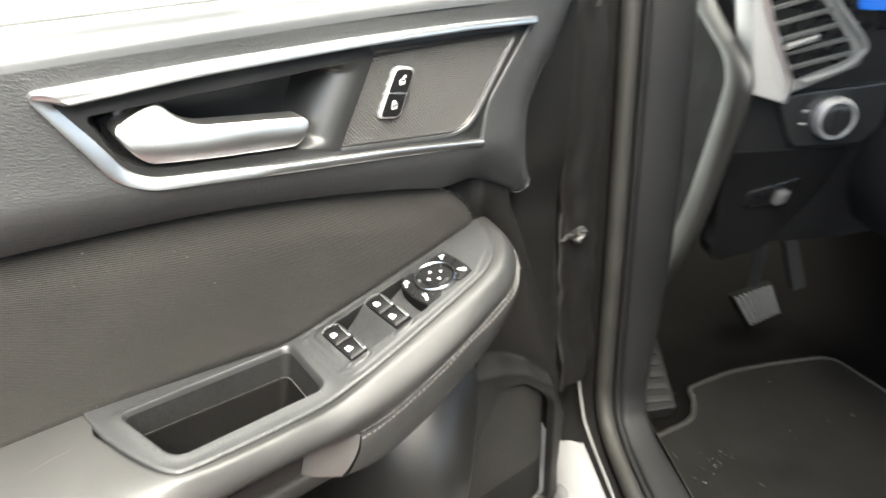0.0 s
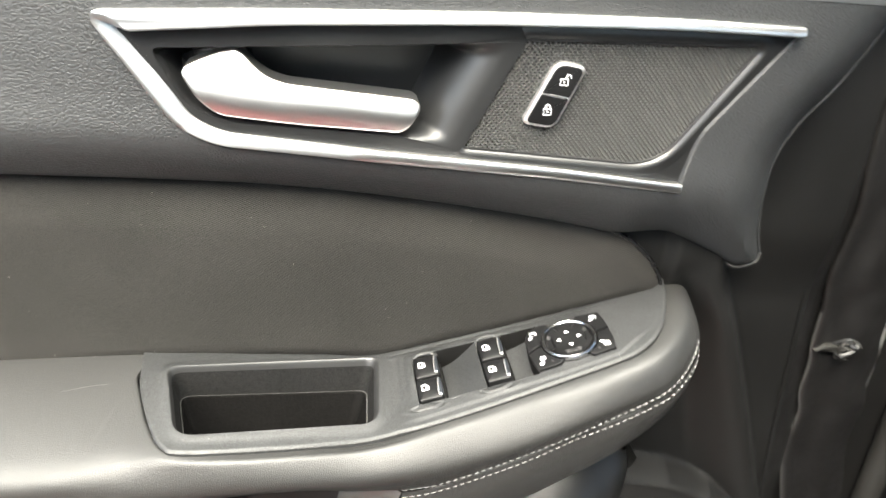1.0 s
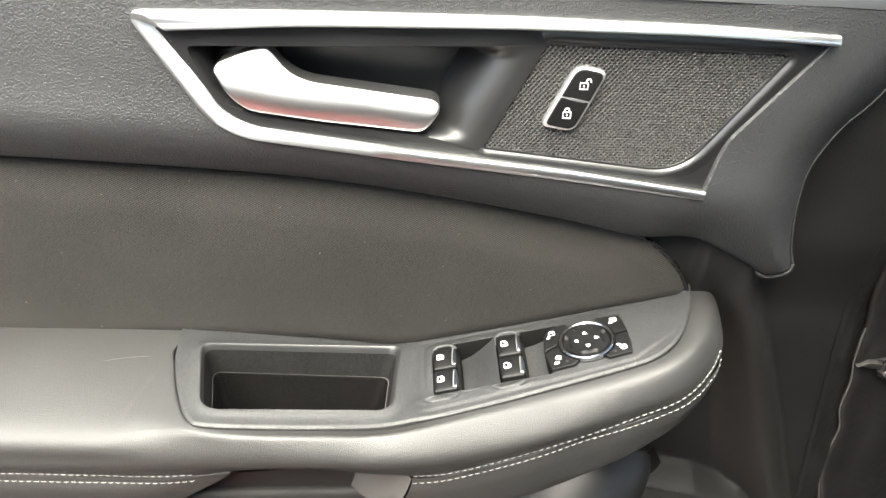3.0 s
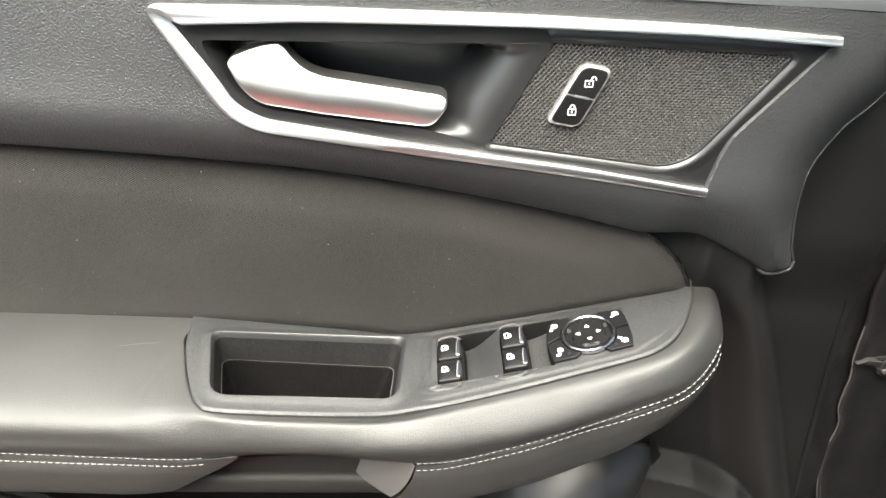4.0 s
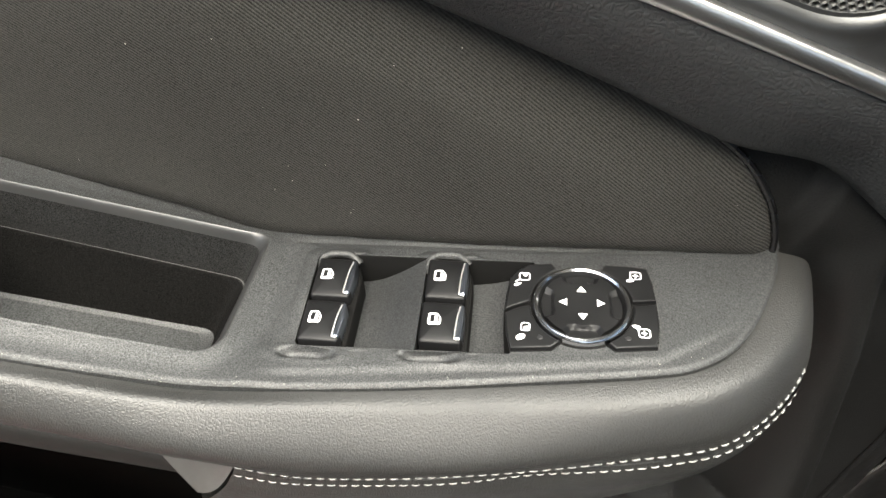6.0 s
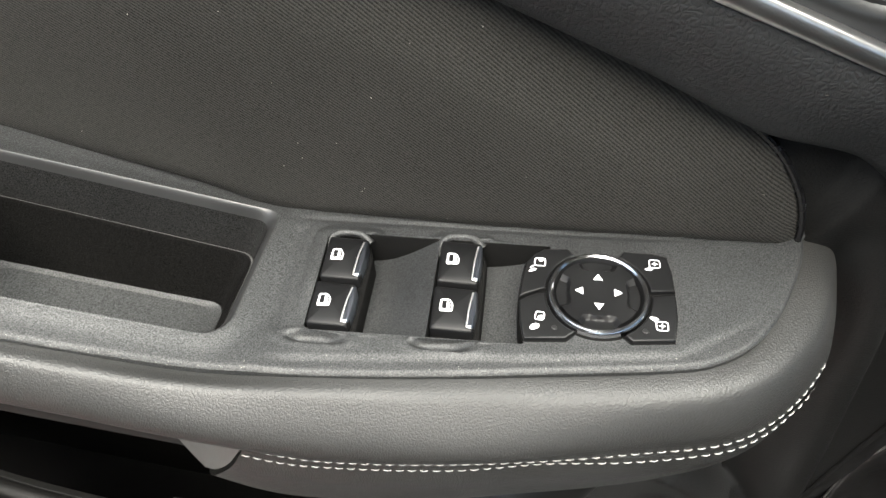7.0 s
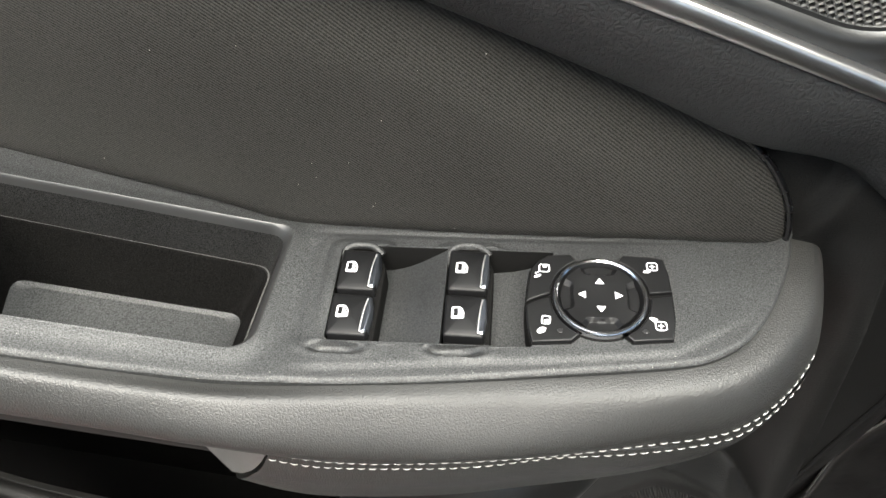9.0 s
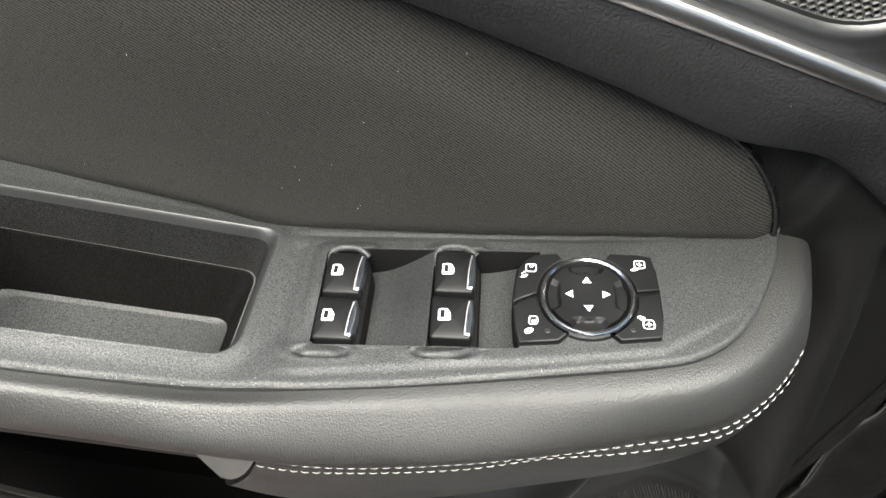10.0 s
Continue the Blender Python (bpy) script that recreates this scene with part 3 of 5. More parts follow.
for x, z in pts[ok]:
    n0 = len(verts)
    for k, y in ((1.0, 0.4989), (0.80, 0.49905), (0.62, 0.4994), (0.52, 0.5014)):
        verts += [(x + k * a, y, z + k * b) for a, b in hexa]
    faces += [(n0 + 6 * q + i, n0 + 6 * q + (i + 1) % 6, n0 + 6 * q + 6 + (i + 1) % 6, n0 + 6 * q + 6 + i) for q in range(3) for i in range(6)]
me = bpy.data.meshes.new("grille_relief")
me.from_pydata(verts, [], faces)
me.materials.append(MESHTOP)
loz = new("grille_relief", me)
loz.parent, loz.matrix_parent_inverse = plate, base_of(plate).inverted()
tagged(loz, "black plastic net pattern of the grille", kind="stuff")

# central locking switch
lock = part("lock_switch", prism(LOCK, face_lay(0.499), -0.002, 0.0036, 0.0016), FRAME, door, "silver-framed door lock switch")
L0, L1, L2, L3 = (np.array(v) for v in ((0.3375, 1.0203), (0.3582, 1.0163), (0.3408, 0.9765), (0.3188, 0.9805)))


def lock_uv(u, v):
    return (L3 + (L2 - L3) * u) * (1 - v) + (L0 + (L1 - L0) * u) * v


lay_l = face_lay(0.499)
for v0, v1 in ((0.040, 0.493), (0.507, 0.960)):
    o = rounded([lock_uv(0.085, v0), lock_uv(0.925, v0), lock_uv(0.925, v1), lock_uv(0.085, v1)], [0.004, 0.0055, 0.001, 0.001] if v0 < 0.3 else [0.001, 0.001, 0.0055, 0.006], 5)
    part("lock_button", prism(o, lay_l, 0.001, 0.0042, 0.0008), BUTTON, lock)
part("lock_divider", prism(rounded([lock_uv(0.33, 0.482), lock_uv(0.80, 0.482), lock_uv(0.78, 0.518), lock_uv(0.31, 0.518)], 0.0005, 2), lay_l, 0.001, 0.0046, 0.0004), SILVER, lock)
for v, open_ in ((0.27, False), (0.74, True)):
    c = lock_uv(0.5, v)
    s = 0.0024
    sq = [(c[0] - s, c[1] - s * 1.1), (c[0] + s, c[1] - s * 1.1), (c[0] + s, c[1] + s * 0.5), (c[0] - s, c[1] + s * 0.5)]
    dx = s * 1.1 if open_ else 0
    arc = [(c[0] + dx + 0.6 * s * math.cos(a), c[1] + s * 0.9 + 0.7 * s * math.sin(a)) for a in np.linspace(math.pi, 0, 8)]
    arc = [(arc[0][0], c[1] + s * 0.4)] + arc + [(arc[-1][0], c[1] + s * (0.7 if open_ else 0.4))]
    part("lock_symbol", stroke([(sq, True), (arc, False), ([(c[0], c[1] - s * 0.6), (c[0], c[1])], False)], 0.0007, lay_l, 0.0044), WHITE, lock)

# cloth panel
cl_top = [(-0.60, 0.962), (-0.2, 0.960), (-0.035, 0.955), (0.112, 0.946), (0.187, 0.938), (0.265, 0.925), (0.347, 0.906), (0.389, 0.8935), (0.414, 0.882), (0.433, 0.866), (0.4445, 0.850), (0.4505, 0.836)]
cl_low = [(-0.60, 0.782), (-0.08, 0.782), (0.058, 0.785), (0.182, 0.780), (0.227, 0.776), (0.272, 0.787), (0.316, 0.798), (0.36, 0.81), (0.40, 0.82), (0.4505, 0.832)]
CL_OUT = np.vstack([cr(cl_low, 60)[:-1], cr(cl_top, 80)[::-1]])


def cloth_place(p):
    d = edge_gap(p, CL_OUT)
    y = 0.5215 - 0.0065 * smooth(0.0, 0.012, d)
    y = y + 0.0065 * smooth(0.36, 0.16, p[:, 0]) * smooth(0.110, 0.003, p[:, 1] - trim_z(p[:, 0]))
    edge = np.interp(p[:, 0], [a for a, b in cl_top], [b for a, b in cl_top])
    y = y + 0.007 * smooth(0.045, 0.008, edge - p[:, 1]) * smooth(0.42, 0.36, p[:, 0])
    return np.stack([p[:, 0], y, p[:, 1]], 1)


part("cloth_insert", sheet(CL_OUT, [], 0.006, cloth_place), CLOTH, door, "dark ribbed cloth insert panel")
part("cloth_edge_gap", tube([(x + 0.001, 0.5205, z) for x, z in cl_top[5:]], 0.0016, 8, 50), BLACK, door)

# ---------------------------------------------------------------- armrest
arm = door
TRIM_OUT = np.vstack([cr([(0.0585, 0.536), (0.0595, 0.512), (0.0640, 0.4833), (0.0775, 0.4465), (0.0885, 0.4275), (0.1035, 0.4225), (0.165, 0.4268), (0.2202, 0.4330), (0.2695, 0.4362),
                          (0.3092, 0.4398), (0.3528, 0.4452), (0.396, 0.4510), (0.4125, 0.4560), (0.4268, 0.4662), (0.4385, 0.483), (0.4492, 0.5057), (0.4535, 0.522), (0.4545, 0.536)], 130)])
TRAY_HOLE = rounded([(0.0775, 0.5045), (0.2305, 0.5185), (0.2265, 0.4475), (0.0945, 0.4355)], [0.010, 0.010, 0.012, 0.014], 8)
BANK_HOLE = rounded([(0.2542, 0.5066), (0.3490, 0.5076), (0.3395, 0.4560), (0.2550, 0.4550)], [0.004, 0.001, 0.001, 0.003], 5)


def trim_h(p):
    """Small relief of the trim plate: thumb dimples below the switches, a stepped rim and raised arches."""
    h = np.zeros(len(p))
    for cx, cy in ((0.2606, 0.4517), (0.3087, 0.4529)):
        e = ((p[:, 0] - cx) / 0.0125) ** 2 + ((p[:, 1] - cy) / 0.0033) ** 2
        h -= 0.0036 * smooth(1.0, 0.15, e)
        h += 0.0004 * np.exp(-((np.sqrt(e) - 1.2) / 0.25) ** 2)
    edge = np.interp(p[:, 0], [0.06, 0.11, 0.2202, 0.2695, 0.3528, 0.396, 0.43, 0.455], [0.43, 0.4225, 0.4345, 0.4385, 0.4462, 0.4515, 0.473, 0.53])
    h -= 0.0010 * smooth(0.0070, 0.0030, p[:, 1] - edge) * smooth(0.235, 0.26, p[:, 0]) * smooth(0.44, 0.40, p[:, 0])
    for cx in (0.2635, 0.3118):
        hood = np.maximum(np.abs(p[:, 0] - cx) - 0.0085, 0) ** 2 + np.maximum(p[:, 1] - 0.5050, 0) ** 2
        h += 0.0017 * smooth(0.0075 ** 2, 0.0030 ** 2, hood) * smooth(0.462, 0.482, p[:, 1])
    h -= 0.0007 * smooth(0.2455, 0.2425, p[:, 0]) * smooth(0.236, 0.2405, p[:, 0]) * smooth(0.452, 0.46, p[:, 1]) * smooth(0.512, 0.506, p[:, 1])
    h -= 0.0008 * np.exp(-((p[:, 1] - 0.5158 - 0.02 * np.maximum(p[:, 0] - 0.36, 0)) / 0.0012) ** 2) * smooth(0.235, 0.25, p[:, 0]) * smooth(0.42, 0.39, p[:, 0])
    d = edge_gap(p, TRIM_OUT[8:-8], closed=False)
    h -= 0.0015 * (1 - np.clip(d / 0.002, 0, 1)) ** 2
    h += 0.0016 * np.exp(-(edge_gap(p, TRAY_HOLE) / 0.005) ** 2)
    return h


def trim_place(p):
    return np.stack([p[:, 0], p[:, 1], trim_z(p[:, 0]) + 0.0012 + trim_h(p)], 1)


bm = sheet(TRIM_OUT, [TRAY_HOLE, BANK_HOLE], 0.0011, trim_place)
lo = TRIM_OUT.copy()
top = trim_place(lo)
bm2 = bmesh.new()
strip(bm2, [top, top - (0, 0, 0.004)], closed=False)
trim = part("armrest_trim", merge(bm, bm2), TRIM, arm, "speckled black plastic switch panel on the armrest", sharp=50)

# storage tray
rim = np.array(TRAY_HOLE)
low = np.array(rounded([(0.0915, 0.4990), (0.2075, 0.5020), (0.2060, 0.4530), (0.1040, 0.4425)], [0.008, 0.008, 0.009, 0.010], 8))
mid_ = low.mean(0)


def tray_row(t, dz=None, z=None):
    q = rim + (low - rim) * t
    return np.stack([q[:, 0], q[:, 1], trim_z(q[:, 0]) + 0.0028 - dz if z is None else np.full(len(q), z)], 1)


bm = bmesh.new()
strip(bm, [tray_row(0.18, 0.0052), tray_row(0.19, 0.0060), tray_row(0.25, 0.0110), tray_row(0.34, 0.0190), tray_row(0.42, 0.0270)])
tray = part("storage_tray", bm, TRAYWALLSHADE, arm, "open rectangular storage tray in the armrest")
bm = bmesh.new()
strip(bm, [trim_place(rim), tray_row(0.04, 0.0004), tray_row(0.08, 0.0013), tray_row(0.12, 0.0026), tray_row(0.16, 0.0044), tray_row(0.19, 0.0060)])
part("tray_lip", bm, TRAYLIP, tray, "smooth rounded lip of the tray")
# liner darker than the walls above it, deeper shade painted in
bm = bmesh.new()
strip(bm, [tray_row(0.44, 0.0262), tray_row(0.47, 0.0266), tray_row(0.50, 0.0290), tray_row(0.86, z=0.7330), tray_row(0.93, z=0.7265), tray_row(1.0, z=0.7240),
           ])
part("tray_liner", bm, TRAYSHADE, tray)
bm = bmesh.new()
strip(bm, [tray_row(0.985, z=0.7246), tray_row(1.0, z=0.7244), np.c_[mid_ + (low - mid_) * 0.9, np.full(len(low), 0.7236)]], cap_end=True)
part("tray_floor", bm, TRIM, tray, "speckled floor of the tray")
bm = bmesh.new()
strip(bm, [tray_row(0.405, 0.0263), tray_row(0.442, 0.0259), tray_row(0.449, 0.0266)])
part("liner_edge", bm, CUPEND, tray, "pale thin edge of the tray liner")

# switch well with two finger scoops
def scoop(x):
    for x0, x1 in ((0.2735, 0.3030), (0.3220, 0.3660)):
        if x0 <= x <= x1:
            t = (x - x0) / (x1 - x0)
            return 0.0010 - 0.0160 * (1 - t ** 1.7) ** 1.15
    return -0.0155


xs_ = np.unique(np.r_[np.linspace(0.254, 0.2735, 6), 0.2735 + 0.0295 * np.sin(np.linspace(0, math.pi / 2, 26)), 0.30305, np.linspace(0.3031, 0.3220, 6), np.linspace(0.3220, 0.3500, 26)])
bm = bmesh.new()
strip(bm, [arm_lay([(x, y) for y in np.linspace(0.4548, 0.5078, 8)], scoop(x) + 0.0010) for x in xs_], closed=False)
bh = np.array(BANK_HOLE)
bm2 = bmesh.new()
strip(bm2, [trim_place(bh), trim_place(inset(bh, 0.0003)[::-1] if area2(bh) < 0 else inset(bh, 0.0003)) - (0, 0, 0.0006), arm_lay(inset(bh, 0.0005) if area2(bh) > 0 else inset(bh, 0.0005)[::-1], -0.0165)])
well = part("switch_well", bm, TRIM, arm, "speckled finger scoops between the window switches", sharp=50)
# trim wall coloured black, the well's shadow put into the colour
part("well_wall", bm2, GAPBLACK, well, "switch well wall, coloured black for its shade", sharp=50)


def window_symbol(cx, cy, s):
    """A car window: a white shape with a dark slot and a thin dark line along its slanting edge."""
    o = rounded([(-1.0, -0.9), (0.85, -0.9), (0.85, 0.15), (0.25, 0.95), (-1.0, 0.95)], [0.3, 0.3, 0.25, 0.3, 0.3], 3)
    i = [(-0.70, -0.54), (-0.02, -0.54), (-0.02, 0.64), (-0.70, 0.64)]
    k = [(0.20, -0.58), (0.56, -0.58), (0.56, 0.12), (0.20, 0.60)]
    f = lambda q: [(cx + s * a, cy + 1.2 * s * b) for a, b in q]
    return f(o), f(i), f(k)


for kx, ky in ((0.0, 0.0), (0.0480, 0.0016)):
    base = rounded([(0.2560 + kx, 0.4560 + ky), (0.2752 + kx, 0.4560 + ky), (0.2752 + kx, 0.4975 + ky), (0.2725 + kx, 0.5050 + ky), (0.2560 + kx, 0.5050 + ky)], 0.001, 3)
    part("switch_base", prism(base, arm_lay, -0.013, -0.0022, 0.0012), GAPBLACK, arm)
    hx0, hx1 = 0.2549 + kx, 0.2735 + kx
    hood = cr([(hx0 - 0.0002, 0.4985 + ky), (hx0 + 0.0001, 0.5025 + ky), (hx0 + 0.0022, 0.5062 + ky), (hx0 + 0.0085, 0.5078 + ky), (hx1 - 0.0040, 0.5070 + ky), (hx1 - 0.0004, 0.5045 + ky)], 30)
    part("switch_hood", tube(arm_lay(hood, np.interp(np.arange(30), [0, 8, 14, 22, 29], [-0.0016, 0.0008, 0.0024, 0.0022, -0.0006])), 0.0018, 10, 60), TRIM, arm, "raised black hood over the window switch")
    for y0, y1 in ((0.4572 + ky, 0.4790 + ky), (0.4812 + ky, 0.5044 + ky)):
        x0, x1 = 0.2556 + kx, 0.2728 + kx
        o = rounded([(x0 + 0.0004, y0), (x1, y0 - 0.0006), (x1, y1 - 0.0012), (x0, y1)], 0.0014, 4)

        def lay(p, h, x0=x0, y0=y0, y1=y1):
            p = np.asarray(p, float)
            u = (p[:, 0] - x0) / 0.0172
            tilt = 0.0006 * np.sin(np.clip(u, 0, 1) * 2.6) + 0.0008 * np.cos((p[:, 1] - (y0 + y1) / 2) / (y1 - y0) * 3.1)
            return arm_lay(p, h + np.where(np.asarray(h) > 0, tilt, 0))

        sw = part("window_switch", prism(o, lay, -0.012, 0.0030, 0.0011, 0.0003), BUTTON, arm, "black electric window rocker switch")
        t = rounded([(x1 - 0.0024, y0 + 0.0012), (x1 - 0.0002, y0 + 0.0010), (x1 + 0.0006, (y0 + y1) / 2), (x1 + 0.0002, y1 - 0.0034), (x1 - 0.0006, y1 - 0.0026), (x1 - 0.0014, y1 - 0.0036)], 0.0007, 3)
        part("chrome_tip", prism(t, lay, -0.006, 0.0037, 0.0006), TIP, sw, "dark chrome switch tip")
        edge = cr([(x1 - 0.0014, y1 - 0.0040), (x1 - 0.0022, (y0 + y1) / 2), (x1 - 0.0026, y0 + 0.0020), (x1 - 0.0023, y0 + 0.0009), (x1 - 0.0006, y0 + 0.0005)], 24)
        part("tip_edge", tube(lay(edge, np.full(24, 0.0038)), 0.00032, 6, 40), FRAME, sw, "bright edge of the switch tip")
        a, b, c = window_symbol((x0 + x1) / 2 - 0.0024, (y0 + y1) / 2 - 0.0002, 0.0028)
        sym = part("window_symbol", fill([a], lay, 0.00345), WHITE, sw)
        part("symbol_slot", fill([b], lay, 0.00375), BUTTON, sym)
        part("symbol_line", stroke([(c, False)], 0.0006, lay, 0.00375), BUTTON, sym)

# mirror control
MC = (0.3678, 0.4818)
circ = lambda r, n=64, a0=0.0, a1=2 * math.pi: [(MC[0] + r * CA * math.cos(a), MC[1] + r * 1.03 * math.sin(a)) for a in np.linspace(a0, a1, n, endpoint=abs(a1 - a0) < 6.2)]
base_o = ([(0.3368, 0.4770), (0.3376, 0.4875), (0.3387, 0.4966), (0.3422, 0.5018), (0.3463, 0.5048), (0.3564, 0.5058), (0.3590, 0.5022)] + circ(0.0214, 14, math.radians(112), math.radians(70))
          + [(0.3762, 0.5028), (0.3784, 0.5061), (0.3902, 0.5057), (0.3962, 0.5045), (0.3977, 0.4950), (0.3979, 0.4840), (0.3977, 0.4718), (0.3957, 0.4610), (0.3795, 0.4590), (0.3762, 0.4622)]
          + circ(0.0214, 14, math.radians(294), math.radians(246)) + [(0.3592, 0.4618), (0.3556, 0.4582), (0.3394, 0.4567), (0.3375, 0.4660)])
mir = part("mirror_control", prism(base_o, arm_lay, -0.012, 0.0014, 0.0005), GAPBLACK, arm, "black mirror adjustment control with four buttons")
R_ = 0.0211


def arc(a0, a1):
    return circ(R_, 14, math.radians(a0), math.radians(a1))


for o in ([(0.3372, 0.4775), (0.3379, 0.4870), (0.3391, 0.4962), (0.3425, 0.5012), (0.3465, 0.5043), (0.3562, 0.5053), (0.3583, 0.5022)] + arc(114, 177) + [(0.3440, 0.4814), (0.3400, 0.4794)],
          [(0.3372, 0.4757), (0.3379, 0.4660), (0.3398, 0.4573), (0.3552, 0.4588), (0.3586, 0.4620)] + arc(245, 183) + [(0.3440, 0.4800), (0.3400, 0.4779)],
          [(0.3975, 0.4856), (0.3972, 0.4950), (0.3957, 0.5040), (0.3900, 0.5052), (0.3786, 0.5056), (0.3766, 0.5024)] + arc(67, 7),
          [(0.3975, 0.4838), (0.3973, 0.4720), (0.3953, 0.4614), (0.3797, 0.4596), (0.3768, 0.4626)] + arc(294, 361)):
    part("mirror_button", prism(o, arm_lay, 0.0, 0.0034, 0.0007), BUTTON, mir)
ring_rows = []
for r, h in ((0.0205, 0.0012), (0.0204, 0.0034), (0.0200, 0.0044), (0.0194, 0.0050), (0.0187, 0.0050), (0.0180, 0.0043), (0.0174, 0.0034), (0.0169, 0.0020)):
    ring_rows.append(arm_lay(circ(r), h))
# chrome ring's inner slope, coloured black to keep its glint off the dial
bm = bmesh.new()
strip(bm, ring_rows[5:])
part("ring_dark_slope", bm, BUTTON, mir)
bm = bmesh.new()
strip(bm, ring_rows[:6])
part("chrome_ring", bm, CHROME, mir, "bright chrome ring round the mirror dial")
bm = bmesh.new()
rows = []
na = 96
for r in (0.0168, 0.0166, 0.0160, 0.0152, 0.0144, 0.0136, 0.0128, 0.0121, 0.0114, 0.0107, 0.0098, 0.0080, 0.0060, 0.0035):
    pp = np.array(circ(r, na))
    ang = np.linspace(0, 2 * math.pi, na, endpoint=False)
    near = np.abs(((ang + math.pi / 4) % (math.pi / 2)) - math.pi / 4)
    drop = 0.0019 * smooth(0.0112, 0.0124, r * np.cos(near)) * smooth(0.52, 0.40, near)
    rim = 0.002 if r > 0.0167 else 0.0
    rows.append(arm_lay(pp, 0.0042 - drop - rim - 0.0006 * (1 - r / 0.0168)))
strip(bm, rows, cap_end=True)
part("mirror_dial", bm, BUTTON, mir, "black four-way mirror dial", sharp=30)
tri = []
for k in range(4):
    a = k * math.pi / 2
    ca, sa = math.cos(a), math.sin(a)
    tri.append([(MC[0] + (ca * u - sa * v), MC[1] + (sa * u + ca * v)) for u, v in ((0.0092, 0.0), (0.0060, 0.0019), (0.0060, -0.0019))])
for t in tri:
    part("arrow_mark", fill([t], arm_lay, 0.0046), WHITE, mir)


def mirror_icon(cx, cy, s, flip=1, cross=True):
    sq = rounded([(cx - s, cy - s), (cx + s, cy - s), (cx + s, cy + s), (cx - s, cy + s)], s * 0.5, 3)
    lines = [(sq, True), ([(cx - s * 1.0, cy - flip * s * 0.9), (cx - s * 1.9, cy - flip * s * 1.6)], False)]
    if cross:
        lines += [([(cx - s * 0.55, cy), (cx + s * 0.55, cy)], False), ([(cx, cy - s * 0.55), (cx, cy + s * 0.55)], False)]
    return lines


def blob(cx, cy, a, b, turn):
    return [(cx + a * math.cos(q) * math.cos(turn) - b * math.sin(q) * math.sin(turn), cy + a * math.cos(q) * math.sin(turn) + b * math.sin(q) * math.cos(turn)) for q in np.linspace(0, 6.283, 14, endpoint=False)]


for lines, spot in ((mirror_icon(0.3449, 0.4964, 0.0021, 1, False), [blob(0.3420, 0.4918, 0.0017, 0.0007, 0.5), blob(0.3452, 0.4976, 0.0010, 0.0010, 0)]),
                    (mirror_icon(0.3905, 0.4992, 0.0021, 1), [blob(0.3880, 0.4962, 0.0016, 0.0007, 0.1)]),
                    (mirror_icon(0.3909, 0.4675, 0.0021, -1), [blob(0.3882, 0.4709, 0.0017, 0.0007, -0.2)]),
                    ([(rounded([(0.3436, 0.4664), (0.3470, 0.4664), (0.3472, 0.4702), (0.3440, 0.4704)], 0.001, 3), True)], [blob(0.3436, 0.4630, 0.0020, 0.0013, 0.6), blob(0.3458, 0.4678, 0.0013, 0.0008, 0.3)])):
    part("mirror_symbol", stroke(lines, 0.00045, arm_lay, 0.0037), WHITE, mir)
    part("symbol_spot", fill(spot, arm_lay, 0.0037), WHITE, mir)
for cx, cy in ((0.3510, 0.4633), (0.3846, 0.4646)):
    part("indicator_lamp", prism([(cx + 0.0011 * math.cos(a), cy + 0.0011 * math.sin(a)) for a in np.linspace(0, 6.283, 14, endpoint=False)], arm_lay, 0.003, 0.0037, 0.0002), INSERT, mir)

# leather pad
G0 = [(-0.60, 0.524, 0.800), (-0.10, 0.524, 0.798), (0.045, 0.522, 0.7965), (0.0600, 0.490, 0.7950), (0.0755, 0.450, 0.7930), (0.0935, 0.4265, 0.7920), (0.125, 0.4255, 0.7885), (0.175, 0.4300, 0.7835), (0.220, 0.4350, 0.7795),
      (0.27, 0.4382, 0.7905), (0.33, 0.4443, 0.8050), (0.39, 0.4522, 0.8200), (0.422, 0.4650, 0.8285), (0.444, 0.497, 0.8335), (0.453, 0.525, 0.8345), (0.453, 0.540, 0.8345)]
G0 = [(x, y + 0.003, z - 0.003) for x, y, z in G0]
G0b = [(x, y - 0.008, z + 0.003) if i in (0, 1, 2) else (x + (0.003 if i > 11 else -0.002 if i < 6 else 0), y - (0.0062 if i < 13 else 0.003), z + 0.0026) for i, (x, y, z) in enumerate(G0)]
G1 = [(-0.60, 0.428, 0.790), (-0.10, 0.428, 0.789), (0.020, 0.427, 0.788), (0.045, 0.425, 0.788), (0.068, 0.4215, 0.7875), (0.092, 0.4165, 0.7870), (0.125, 0.4155, 0.7860), (0.175, 0.4185, 0.7830), (0.22, 0.4235, 0.7800),
      (0.27, 0.4265, 0.7880), (0.33, 0.4315, 0.8015), (0.39, 0.4385, 0.8165), (0.4285, 0.4515, 0.8265), (0.4555, 0.483, 0.8325), (0.4675, 0.522, 0.834), (0.4675, 0.540, 0.834)]
G2 = [(-0.60, 0.414, 0.768), (-0.10, 0.414, 0.768), (0.020, 0.413, 0.768), (0.045, 0.412, 0.768), (0.068, 0.411, 0.768), (0.092, 0.410, 0.768), (0.125, 0.410, 0.768), (0.175, 0.411, 0.767), (0.22, 0.4125, 0.765),
      (0.27, 0.414, 0.771), (0.33, 0.4185, 0.786), (0.39, 0.4300, 0.802), (0.4310, 0.4445, 0.8145), (0.4605, 0.4775, 0.8245), (0.473, 0.520, 0.830), (0.473, 0.540, 0.830)]
